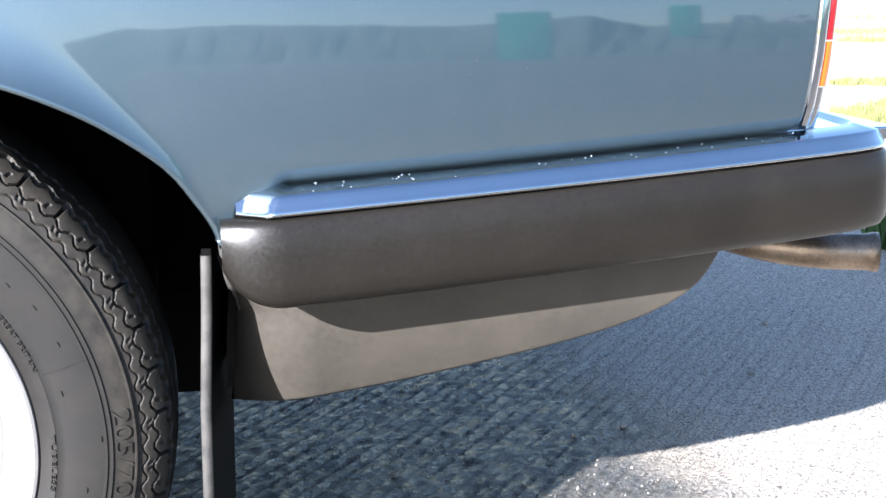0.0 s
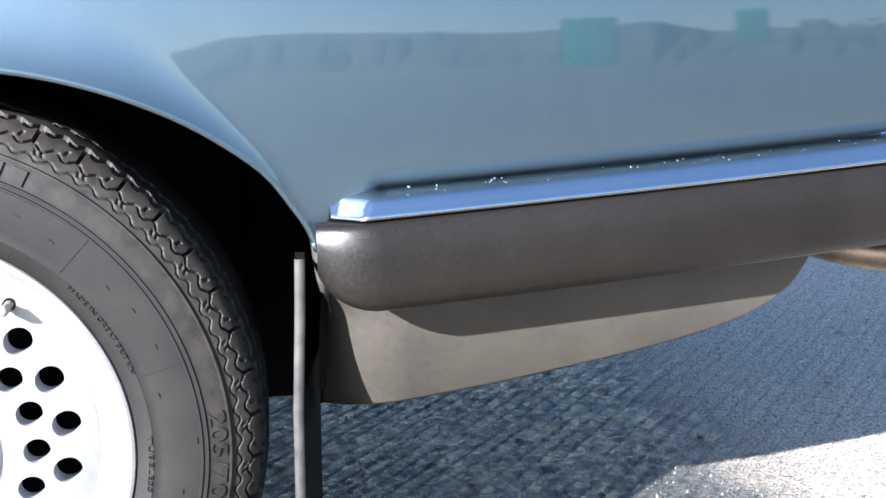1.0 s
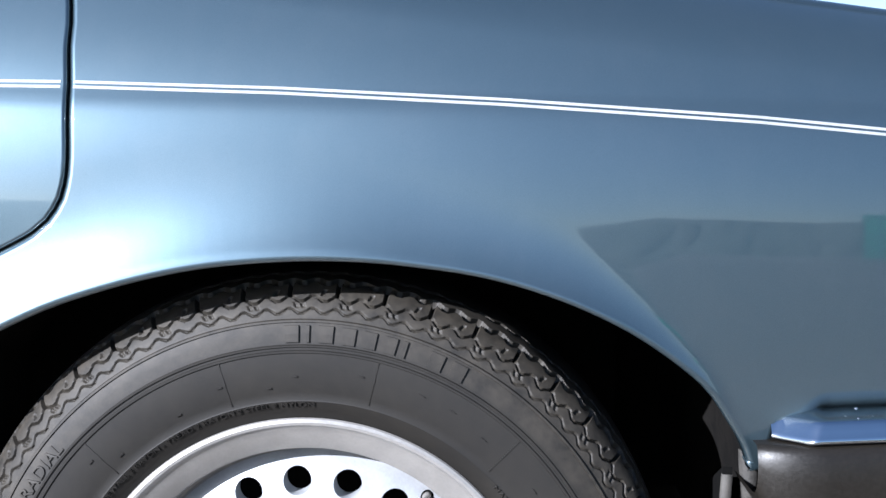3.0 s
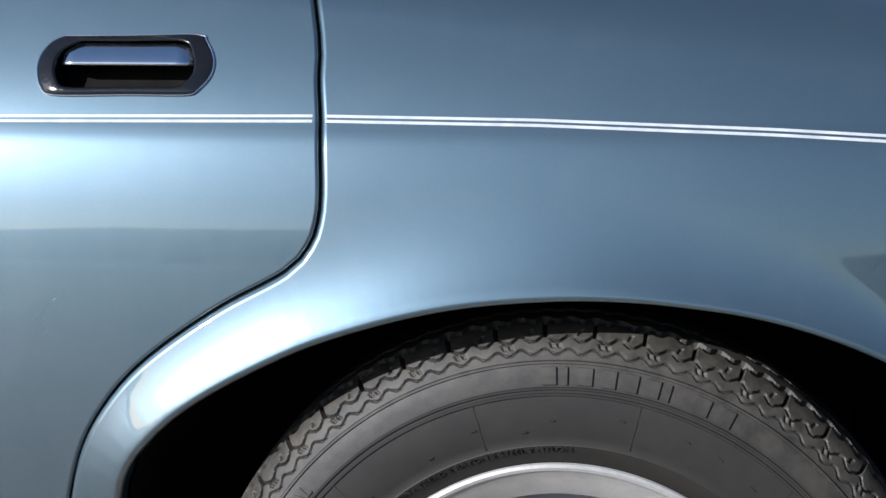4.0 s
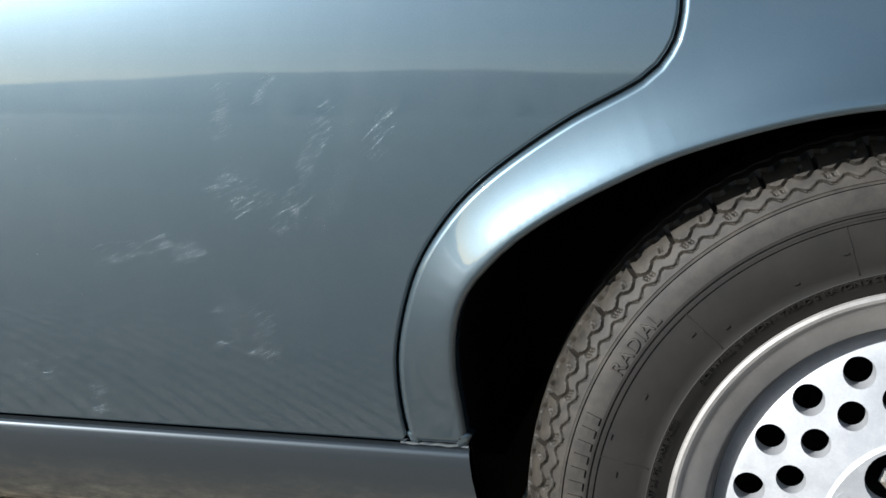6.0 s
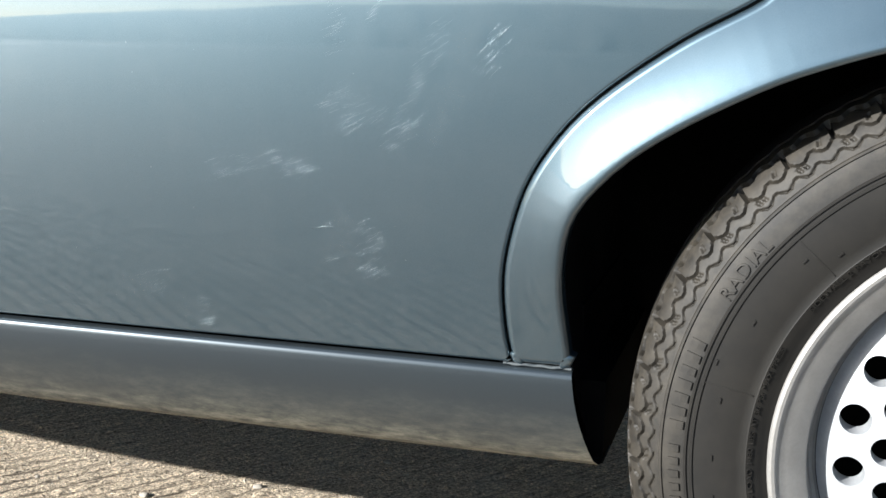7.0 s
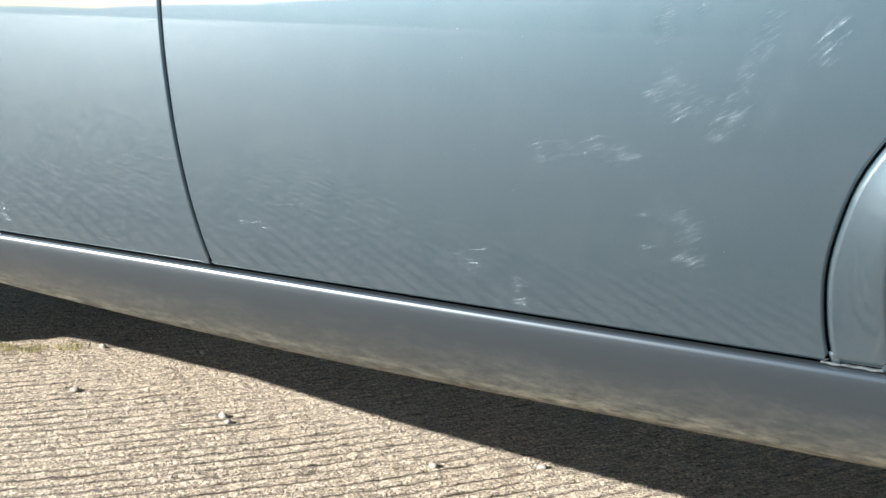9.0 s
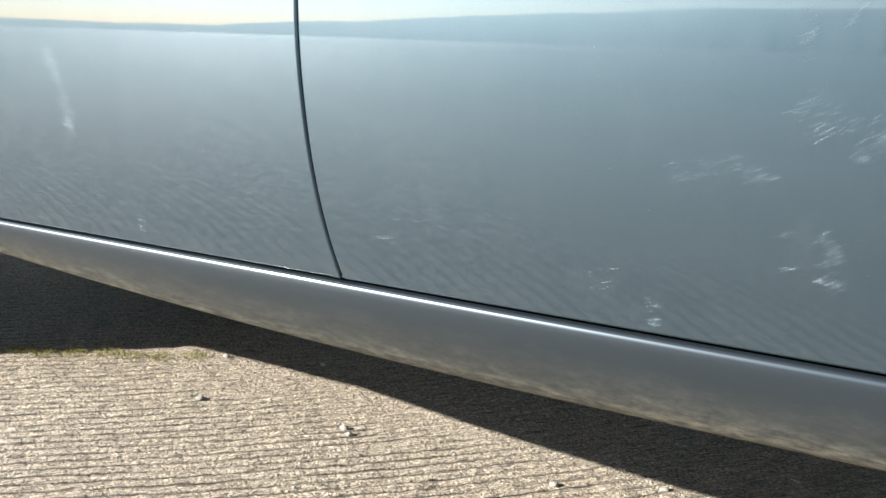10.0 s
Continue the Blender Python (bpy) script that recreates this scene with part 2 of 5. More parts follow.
PAINT = paint_material()
DUSTY = dusty_paint()
CHROME = plain("chrome", (0.60, 0.63, 0.65), (0.68, 0.71, 0.73), 3.0, 0.05, 1.0)
ALLOY = plain("silver_alloy", (0.30, 0.31, 0.32), (0.385, 0.395, 0.405), 40.0, 0.40, 0.25, 0.03)
# Darker copy of the alloy, with the rim band's shade in its colour.
RIM_METAL = plain("shaded_rim_metal", (0.235, 0.226, 0.212), (0.30, 0.288, 0.270), 30.0, 0.42, 0.35, 0.04)
RUBBER = rubber_material()
PLASTIC = plain("black_bumper_plastic", (0.0088, 0.0076, 0.0060), (0.0135, 0.0116, 0.0092), 9.0, 0.36, 0.0, 0.05, 300.0)
PLASTIC.node_tree.nodes["Principled BSDF"].inputs["Specular IOR Level"].default_value = 0.32
GLOSS_BLACK = plain("glossy_black_plastic", (0.0035, 0.0035, 0.004), (0.006, 0.006, 0.0065), 30.0, 0.10)
GAP_BLACK = plain("black_gap_sheet", (0.010, 0.010, 0.011), (0.020, 0.020, 0.021), 30.0, 0.5)
# Underseal, black enough to double as painted shade inside hollows.
UNDERSIDE = plain("underseal_and_hollow_shade", (0.003, 0.003, 0.003), (0.009, 0.008, 0.007), 12.0, 0.9, 0.0, 0.2)
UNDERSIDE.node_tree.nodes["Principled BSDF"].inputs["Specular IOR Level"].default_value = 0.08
# Mudflap face is near black, the strip along its edge much paler.
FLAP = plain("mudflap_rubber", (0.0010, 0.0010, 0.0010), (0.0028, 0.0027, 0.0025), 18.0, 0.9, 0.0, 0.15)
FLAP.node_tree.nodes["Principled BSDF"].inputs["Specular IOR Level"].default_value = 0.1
FLAP_EDGE = plain("pale_rubber_edge", (0.022, 0.021, 0.019), (0.070, 0.065, 0.057), 40.0, 0.7, 0.0, 0.15)
SEALER = plain("painted_sealer", (0.030, 0.038, 0.043), (0.075, 0.085, 0.088), 150.0, 0.65, 0.1, 0.1)
STRIPE = plain("silver_coachline", (0.27, 0.285, 0.29), (0.37, 0.385, 0.39), 60.0, 0.4, 0.1)
STEEL = plain("tailpipe_steel", (0.13, 0.095, 0.065), (0.34, 0.27, 0.20), 22.0, 0.36, 0.85, 0.08)
GOLD = plain("worn_gold", (0.36, 0.25, 0.10), (0.70, 0.54, 0.26), 300.0, 0.3, 0.9, 0.2)
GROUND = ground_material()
VALANCE_PAINT = plain("dusty_lower_panel", (0.043, 0.038, 0.031), (0.070, 0.061, 0.047), 7.0, 0.5, 0.0, 0.05, 160.0, 0.15)
SCUFF = plain("scuffed_lacquer", (0.10, 0.135, 0.15), (0.18, 0.215, 0.23), 90.0, 0.30, 0.85)
MOSS = plain("yellow_moss", (0.16, 0.15, 0.03), (0.30, 0.27, 0.07), 60.0, 0.9)
STONE = plain("pebble_stone", (0.26, 0.23, 0.19), (0.46, 0.42, 0.36), 60.0, 0.85, 0.0, 0.3)
LENS_RED = plain("red_lens", (0.26, 0.008, 0.012), (0.33, 0.012, 0.016), 20.0, 0.12, 0.0, 0.0, None, 0.6)
LENS_AMBER = plain("amber_lens", (0.56, 0.105, 0.012), (0.64, 0.14, 0.016), 20.0, 0.12, 0.0, 0.0, None, 0.6)


# ---- mesh helpers ----
def part(name, bm, mat, parent=None, label="", smooth=True):
    me = bpy.data.meshes.new(name)
    bm.normal_update()
    bm.to_mesh(me)
    bm.free()
    return finish(name, me, mat, parent, label, smooth)


def finish(name, me, mat, parent=None, label="", smooth=True):
    me.materials.append(mat)
    if smooth:
        me.shade_smooth()
    ob = new(name, me)
    ob.parent = parent
    if label:
        tagged(ob, label)
    return ob


def raw(name, verts, faces, mat, parent=None, label="", smooth=True):
    me = bpy.data.meshes.new(name)
    me.from_pydata([tuple(v) for v in verts], [], [tuple(f) for f in faces])
    me.update()
    return finish(name, me, mat, parent, label, smooth)


def spline(points, step):
    """A smooth curve through points, at even steps."""
    p = np.array(points, float)
    p = np.vstack([2 * p[0] - p[1], p, 2 * p[-1] - p[-2]])
    out = []
    for a, b, c, d in zip(p[:-3], p[1:-2], p[2:-1], p[3:]):
        n = max(2, int(np.linalg.norm(c - b) / step))
        for k in range(n):
            t = k / n
            out.append(0.5 * (2 * b + (c - a) * t + (2 * a - 5 * b + 4 * c - d) * t**2 + (3 * b - a - 3 * c + d) * t**3))
    out.append(p[-2])
    return np.array(out)


def straight(points, step):
    out = []
    for a, b in zip(np.array(points[:-1], float), np.array(points[1:], float)):
        n = max(1, int(np.linalg.norm(b - a) / step))
        out += [a + (b - a) * k / n for k in range(n)]
    return np.array(out + [np.array(points[-1], float)])


def inside(poly, x, z):
    got = np.zeros(x.shape, bool)
    for (ax, az), (bx, bz) in zip(poly, np.roll(poly, -1, 0)):
        if az != bz:
            got ^= ((az > z) != (bz > z)) & (x < (bx - ax) * (z - az) / (bz - az) + ax)
    return got


def nearest(poly, q):
    """For every row of q the nearest place on the closed polygon and the outward way there."""
    best, place, way = np.full(len(q), 1e9), np.zeros_like(q), np.zeros_like(q)
    turn = np.sign(np.sum(poly[:, 0] * np.roll(poly[:, 1], -1) - np.roll(poly[:, 0], -1) * poly[:, 1]))
    for a, b in zip(poly, np.roll(poly, -1, 0)):
        e = b - a
        if e @ e < 1e-12:
            continue
        t = np.clip((q - a) @ e / (e @ e), 0, 1)[:, None]
        p = a + t * e
        d = ((q - p) ** 2).sum(1)
        k = d < best
        best[k], place[k] = d[k], p[k]
        way[k] = turn * np.array([e[1], -e[0]]) / np.linalg.norm(e)
    return place, way


def even(poly, step):
    """A closed outline at even steps that keeps its sharp corners."""
    out = []
    for a, b in zip(poly, np.roll(poly, -1, 0)):
        n = max(1, int(round(np.linalg.norm(b - a) / step)))
        out += [a + (b - a) * k / n for k in range(n)]
    out = np.array(out)
    gone = np.linalg.norm(out - np.roll(out, 1, 0), axis=1) < step * 0.25
    return out[~gone]


def moved_in(poly, d):
    """An outline moved in by d."""
    t = np.roll(poly, -1, 0) - np.roll(poly, 1, 0)
    t /= np.linalg.norm(t, axis=1)[:, None]
    turn = np.sign(np.sum(poly[:, 0] * np.roll(poly[:, 1], -1) - np.roll(poly[:, 0], -1) * poly[:, 1]))
    return poly + turn * d * np.stack([-t[:, 1], t[:, 0]], 1)


def panel(name, outline, surface, cell, mat, parent, label="", gap=0.0010, lip=0.014, flip=1.0, hole=None, roll=0.003):
    """Sheet metal on y = surface(x, z) inside an outline of (x, z), with rounded, turned-in edges. Normals follow the surface."""
    from mathutils.geometry import delaunay_2d_cdt
    poly = even(np.array(outline, float), cell * 0.7)
    loops = [moved_in(poly, gap + roll)]
    if hole is not None:
        loops.append(moved_in(even(np.array(hole, float), cell * 0.5), -roll))
    lo, hi = poly.min(0), poly.max(0)
    gx, gz = np.meshgrid(np.arange(lo[0], hi[0], cell), np.arange(lo[1], hi[1], cell), indexing="ij")
    gx[:, ::2] += cell / 2
    pts = np.stack([gx.ravel(), gz.ravel()], 1)
    keep = inside(loops[0], pts[:, 0], pts[:, 1])
    for loop in loops[1:]:
        keep &= ~inside(loop, pts[:, 0], pts[:, 1])
    pts = pts[keep]
    for loop in loops:
        place, _ = nearest(loop, pts)
        pts = pts[((place - pts) ** 2).sum(1) > (0.5 * cell) ** 2]
    every, edges = [], []
    for loop in loops:
        b = len(every)
        every += loop.tolist()
        edges += [(b + k, b + (k + 1) % len(loop)) for k in range(len(loop))]
    every += pts.tolist()
    co, _, tris, *_ = delaunay_2d_cdt([Vector(p) for p in every], edges, [], 0, 1e-7)
    xz = np.array([tuple(p) for p in co])
    tris = np.array([f for f in tris if len(f) == 3])
    mid = xz[tris].mean(1)
    ok = inside(loops[0], mid[:, 0], mid[:, 1])
    for loop in loops[1:]:
        ok &= ~inside(loop, mid[:, 0], mid[:, 1])
    faces = tris[ok].tolist()
    edges = {}
    for f in faces:
        for a, b in zip(f, f[1:] + f[:1]):
            if (b, a) in edges:
                del edges[(b, a)]
            else:
                edges[(a, b)] = 1
    rim = sorted({v for e in edges for v in e})
    base = xz[rim]
    ahead = np.zeros((len(xz), 2))
    for a, b in edges:
        w = xz[b] - xz[a]
        w /= np.linalg.norm(w) + 1e-12
        ahead[a] += (w[1], -w[0])
        ahead[b] += (w[1], -w[0])
    way = ahead[rim]
    way /= np.linalg.norm(way, axis=1)[:, None] + 1e-12
    at = {v: k for k, v in enumerate(rim)}
    y = surface(xz[:, 0], xz[:, 1])
    verts = [np.stack([xz[:, 0], y, xz[:, 1]], 1)]
    n0, ry = len(xz), y[rim]
    bends = [radians(a) for a in (18, 36, 54, 72, 90)]
    rings = [(roll * math.sin(a), roll * (1 - math.cos(a))) for a in bends] + [(roll, roll * 1.5), (roll, lip)]
    for out, deep in rings:
        q = base + way * out
        verts.append(np.stack([q[:, 0], ry + flip * deep, q[:, 1]], 1))
    m = len(rim)
    for a, b in edges:
        ka, kb = at[a], at[b]
        row_a = [a] + [n0 + r * m + ka for r in range(len(rings))]
        row_b = [b] + [n0 + r * m + kb for r in range(len(rings))]
        for r in range(len(rings)):
            faces.append([row_b[r], row_a[r], row_a[r + 1], row_b[r + 1]])
    verts = np.vstack(verts)
    h = 1e-3
    gx = (surface(xz[:, 0] + h, xz[:, 1]) - surface(xz[:, 0] - h, xz[:, 1])) / (2 * h)
    gz = (surface(xz[:, 0], xz[:, 1] + h) - surface(xz[:, 0], xz[:, 1] - h)) / (2 * h)
    normal = np.stack([gx, -np.ones(n0), gz], 1) * flip
    normal /= np.linalg.norm(normal, axis=1)[:, None]
    shade = np.zeros((len(verts), 3))
    shade[:n0] = normal
    for r, (a, b) in enumerate([(math.sin(v), math.cos(v)) for v in bends] + [(1.0, 0.0), (1.0, 0.0)]):
        n = normal[rim] * b
        n[:, [0, 2]] += way * a
        shade[n0 + r * m : n0 + (r + 1) * m] = n / np.linalg.norm(n, axis=1)[:, None]
    if flip < 0:
        faces = [f[::-1] for f in faces]
    ob = raw(name, verts, faces, mat, parent, label)
    ob.data.normals_split_custom_set_from_vertices([tuple(v) for v in shade])
    return ob


def sweep(name, path, profile, mat, parent, label="", closed=False, caps=True, scale=None):
    """A profile of (outward, up) carried along a path of (x, y, z) with outward on its right. scale(k) may change the profile at step k."""
    path = np.array(path, float)
    d = np.gradient(path[:, :2], axis=0)
    d /= np.linalg.norm(d, axis=1)[:, None]
    out = np.stack([d[:, 1], -d[:, 0]], 1)
    verts, faces, n = [], [], len(profile)
    for k, p in enumerate(path):
        prof = scale(k, profile) if scale else profile
        verts += [(p[0] + o * out[k, 0], p[1] + o * out[k, 1], p[2] + u) for o, u in prof]
    for k in range(len(path) - 1):
        for j in range(n if closed else n - 1):
            a, b = k * n + j, k * n + (j + 1) % n
            faces.append((a, b, b + n, a + n))
    if closed and caps:
        faces.append(tuple(range(n))[::-1])
        faces.append(tuple(range((len(path) - 1) * n, len(path) * n)))
    ob = raw(name, verts, faces, mat, parent, label)
    bm = bmesh.new()
    bm.from_mesh(ob.data)
    bmesh.ops.recalc_face_normals(bm, faces=bm.faces)
    bm.to_mesh(ob.data)
    bm.free()
    return ob


def revolve(profile, steps):
    """Verts and faces of a profile of (r, y) turned round the y axis."""
    ang = np.linspace(0, 2 * np.pi, steps, endpoint=False)
    verts = [(r * math.cos(a), y, r * math.sin(a)) for a in ang for r, y in profile]
    n, faces = len(profile), []
    for k in range(steps):
        k2 = (k + 1) % steps
        faces += [(k * n + j, k * n + j + 1, k2 * n + j + 1, k2 * n + j) for j in range(n - 1)]
    return verts, faces


def box(name, lo, hi, mat, parent=None, label="", bevel=0.0):
    bm = bmesh.new()
    bmesh.ops.create_cube(bm, size=1.0)
    lo, hi = Vector(lo), Vector(hi)
    for v in bm.verts:
        v.co = Vector(((lo[i] + hi[i]) / 2 + v.co[i] * (hi[i] - lo[i]) for i in range(3)))
    if bevel:
        bmesh.ops.bevel(bm, geom=bm.edges[:], offset=bevel, segments=3, affect="EDGES", profile=0.5)
    return part(name, bm, mat, parent, label, smooth=False)


def smoothstep(t):
    t = np.clip(t, 0, 1)
    return t * t * (3 - 2 * t)


# ---- ground ----
def lumps(x, y, cell, seed):
    """Smooth random heights from -1 to 1 with lumps of the given size."""
    table = np.random.default_rng(seed).uniform(-1, 1, (257, 257))
    u, v = x / cell, y / cell
    i, j = np.floor(u).astype(int), np.floor(v).astype(int)
    a, b = smoothstep(u - i), smoothstep(v - j)
    i, j = i % 256, j % 256
    low = table[i, j] * (1 - a) + table[i + 1, j] * a
    high = table[i, j + 1] * (1 - a) + table[i + 1, j + 1] * a
    return low * (1 - b) + high * b


def ground_height(x, y):
    across = -x * math.sin(GROOVE) + y * math.cos(GROOVE)
    along = x * math.cos(GROOVE) + y * math.sin(GROOVE)
    across = across - 0.1325 * (np.minimum(along, 0.3) + 0.36) ** 2
    wob = across + 0.014 + 0.0014 * lumps(along, across, 0.16, 1) + 0.0004 * lumps(along, across, 0.04, 2)
    ridge = np.abs(((wob / 0.028) % 1.0) - 0.5) * 2
    deep = 0.62 + 0.5 * lumps(along / 7, across, 0.020, 3)
    # Grooves are made shallower under the car, again in place of its shade.
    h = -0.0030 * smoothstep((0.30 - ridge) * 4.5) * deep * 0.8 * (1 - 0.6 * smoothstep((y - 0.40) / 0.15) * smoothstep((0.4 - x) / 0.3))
    h += 0.0008 * lumps(x, y, 0.021, 4) + 0.0013 * lumps(x, y, 0.0115, 5) + 0.0014 * lumps(x, y, 0.11, 6)
    near = smoothstep((x + 2.35) / 0.2) * smoothstep((1.85 - x) / 0.2) * smoothstep((y + 0.05) / 0.09) * smoothstep((1.55 - y) / 0.2)
    return h * near - 0.003


def spread(lo, hi, step, far):
    mid = np.arange(lo, hi, step)
    grow = np.cumsum(0.02 * 1.30 ** np.arange(44))
    grow = grow[grow < far]
    return np.concatenate([lo - grow[::-1], mid, mid[-1] + grow])


def build_ground():
    xs, ys = spread(-2.35, 1.85, 0.0055, 3000), spread(-0.3, 1.55, 0.0055, 3000)
    gx, gy = np.meshgrid(xs, ys, indexing="ij")
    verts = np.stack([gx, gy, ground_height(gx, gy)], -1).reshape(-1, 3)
    n = len(ys)
    i, j = np.meshgrid(np.arange(len(xs) - 1), np.arange(n - 1), indexing="ij")
    a = (i * n + j).ravel()
    faces = np.stack([a, a + n, a + n + 1, a + 1], 1)
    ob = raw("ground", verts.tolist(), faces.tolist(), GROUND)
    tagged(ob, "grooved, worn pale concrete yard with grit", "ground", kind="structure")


build_ground()

# ---- the car's body lines, in (x, z) on its side ----
CENTRE_Y = 0.855
ARCH = [(-0.350, 0.262), (-0.357, 0.300), (-0.365, 0.337), (-0.372, 0.399), (-0.376, 0.444), (-0.3725, 0.484), (-0.363, 0.510), (-0.346, 0.532),
        (-0.322, 0.555), (-0.287, 0.579), (-0.243, 0.603), (-0.201, 0.622), (-0.139, 0.642), (-0.079, 0.655), (-0.010, 0.662), (0.047, 0.6625),
        (0.093, 0.659), (0.139, 0.653), (0.185, 0.642), (0.232, 0.625), (0.279, 0.601), (0.328, 0.565), (0.352, 0.534), (0.367, 0.510), (0.374, 0.490)]
REAR_GAP = [(-0.240, 0.96), (-0.217, 0.872), (-0.213, 0.836), (-0.2085, 0.805), (-0.206, 0.777), (-0.204, 0.742), (-0.206, 0.719), (-0.213, 0.700),
            (-0.232, 0.6795), (-0.285, 0.650), (-0.332, 0.618), (-0.365, 0.590), (-0.389, 0.561), (-0.408, 0.528), (-0.421, 0.487),
            (-0.4275, 0.450), (-0.4265, 0.408), (-0.4215, 0.376)]
FRONT_GAP = [(-1.118, 0.96), (-1.117, 0.80), (-1.1165, 0.70), (-1.113, 0.627), (-1.108, 0.568), (-1.102, 0.508), (-1.094, 0.452), (-1.085, 0.408), (-1.0765, 0.376)]
ARCH_CURVE = spline(ARCH, 0.012)
WHEELBASE, HUB_Z = 2.865, 0.316


def wing_top(x):
    return 0.945 - 0.11 * np.maximum(x, -0.35)


def arch_distance(x, z):
    q = np.stack([np.ravel(x), np.ravel(z)], 1)
    best = np.full(len(q), 1e9)
    for a, b in zip(ARCH_CURVE[:-1], ARCH_CURVE[1:]):
        e = b - a
        t = np.clip((q - a) @ e / (e @ e), 0, 1)[:, None]
        best = np.minimum(best, ((q - a - t * e) ** 2).sum(1))
    return np.sqrt(best).reshape(np.shape(x))


TILT = [(0.20, -0.36), (0.387, -0.203), (0.62, 0.0), (0.70, 0.070), (0.735, 0.125), (0.765, 0.205), (0.782, 0.30), (0.794, 0.52), (0.801, 0.52), (0.8045, 0.40), (0.83, 0.47), (0.86, 0.54), (0.90, 0.60), (1.0, 0.66)]
TILT_Z = np.arange(0.20, 1.0, 0.0005)
PROFILE = np.cumsum(np.interp(TILT_Z, [t[0] for t in TILT], [t[1] for t in TILT])) * 0.0005
PROFILE -= np.interp(0.62, TILT_Z, PROFILE)


def side(x, z):
    """How far in the car's side lies, without the flare round the wheel."""
    y = -0.03 + np.interp(z, TILT_Z, PROFILE) + 0.09 * np.maximum(x, 0) ** 2 + 0.03 * np.maximum(-1.6 - x, 0) ** 2
    q = np.clip((z - wing_top(x) + 0.075) / 0.075, 0, 0.985)
    return y + 0.05 * (1 - np.sqrt(1 - q * q))


def wing_side(x, z):
    """The side with the wheel arch's flare: it steepens towards the lip, which stands upright again."""
    d = arch_distance(x, z)
    fade = 0.05 + 0.95 * smoothstep((z - 0.37) / 0.20)
    rear = smoothstep((x + 0.05) / 0.25)
    taper = 0.16 + 0.84 * smoothstep((0.42 - x) / 0.24)
    reach = (0.105 - 0.037 * rear) * taper
    power = 1.6 + 0.4 * rear
    steep = 0.54 + 0.10 * rear
    lip, roll = 0.016 - 0.008 * rear, 1.5 - 0.5 * rear
    flare = steep * reach * np.clip(1 - d / reach, 0, 1) ** (power + 1) / (power + 1)
    flare += 0.042 * rear * 0.16 * taper * np.clip(1 - d / (0.16 * taper), 0, 1) ** 2.5 / 2.5
    flare = (flare - roll * steep * np.maximum(lip - d, 0) ** 3 / (3 * lip**2)) * fade
    foot = np.clip((0.5638 + (x - 0.43) * 0.0545 - z) / 0.022, 0, 1) * smoothstep((x - 0.41) / 0.03)
    return side(x, z) - flare + 0.015 * foot * foot


# ---- the car ----
car = new("car")
tagged(car, "blue-grey metallic saloon car with chrome and black bumper", "car")

SEAM = 0.3735
rear_gap = spline(REAR_GAP, 0.01)
front_gap = spline(FRONT_GAP, 0.02)


def rear_outline():
    arch = ARCH_CURVE[(ARCH_CURVE[:, 1] > SEAM) | (ARCH_CURVE[:, 0] > 0)]
    tail = spline([(0.958, 0.578), (0.964, 0.60), (0.970, 0.645), (0.975, 0.70), (0.977, 0.76), (0.966, 0.81), (0.945, 0.838)], 0.02)
    top = [(x, wing_top(x) - 0.002) for x in np.linspace(0.93, -0.235, 40)]
    return np.vstack([rear_gap[rear_gap[:, 1] < 0.95], [(-0.4215, SEAM)], arch, straight([(0.385, 0.490), (0.397, 0.533), (0.43, 0.5418), (0.70, 0.5565), (0.945, 0.5705)], 0.02), tail, top])


BEZEL = [(-0.4407, 0.8738), (-0.3839, 0.8742), (-0.3216, 0.8752), (-0.3123, 0.8690), (-0.3048, 0.8576), (-0.3023, 0.8467), (-0.3051, 0.8359), (-0.3145, 0.8250), (-0.3230, 0.8215),
         (-0.3744, 0.8212), (-0.4400, 0.8206), (-0.4524, 0.8264), (-0.4581, 0.8373), (-0.4602, 0.8483), (-0.4579, 0.8595), (-0.4506, 0.8690)]
OPENING = [(-0.4234, 0.8682), (-0.3827, 0.8680), (-0.3345, 0.8680), (-0.3252, 0.8612), (-0.3211, 0.8514), (-0.3206, 0.8406), (-0.3265, 0.8325), (-0.3345, 0.8292), (-0.3756, 0.8287),
           (-0.4290, 0.8280), (-0.4377, 0.8326), (-0.4427, 0.8423), (-0.4430, 0.8521), (-0.4385, 0.8608)]


wing = panel("rear_wing", rear_outline(), wing_side, 0.0042, PAINT, car, roll=0.006, lip=0.018)


def door_outline(back, front):
    return np.vstack([front, straight([(front[-1][0], SEAM), (back[-1][0], SEAM)], 0.03), back[::-1], straight([(back[0][0], 0.965), (front[0][0], 0.965)], 0.03)])


BEZEL_CURVE = spline(BEZEL + BEZEL[:1], 0.004)[:-1]
handle_cut = BEZEL_CURVE + 0.10 * (np.array([(-0.381, 0.848)]) - BEZEL_CURVE)
rear_door = panel("rear_door", door_outline(rear_gap, front_gap), side, 0.008, PAINT, car, hole=handle_cut)
third_gap = np.array([(-2.18, 0.965), (-2.17, 0.80), (-2.15, 0.60), (-2.12, SEAM)])
front_door = panel("front_door", door_outline(front_gap, spline(third_gap, 0.03)), side, 0.02, PAINT, car)
front_arch = [(-WHEELBASE + 0.39, 0.374), (-WHEELBASE + 0.388, 0.42), (-WHEELBASE + 0.35, 0.53), (-WHEELBASE + 0.22, 0.63), (-WHEELBASE, 0.665),
              (-WHEELBASE - 0.22, 0.63), (-WHEELBASE - 0.34, 0.53), (-WHEELBASE - 0.38, 0.42)]
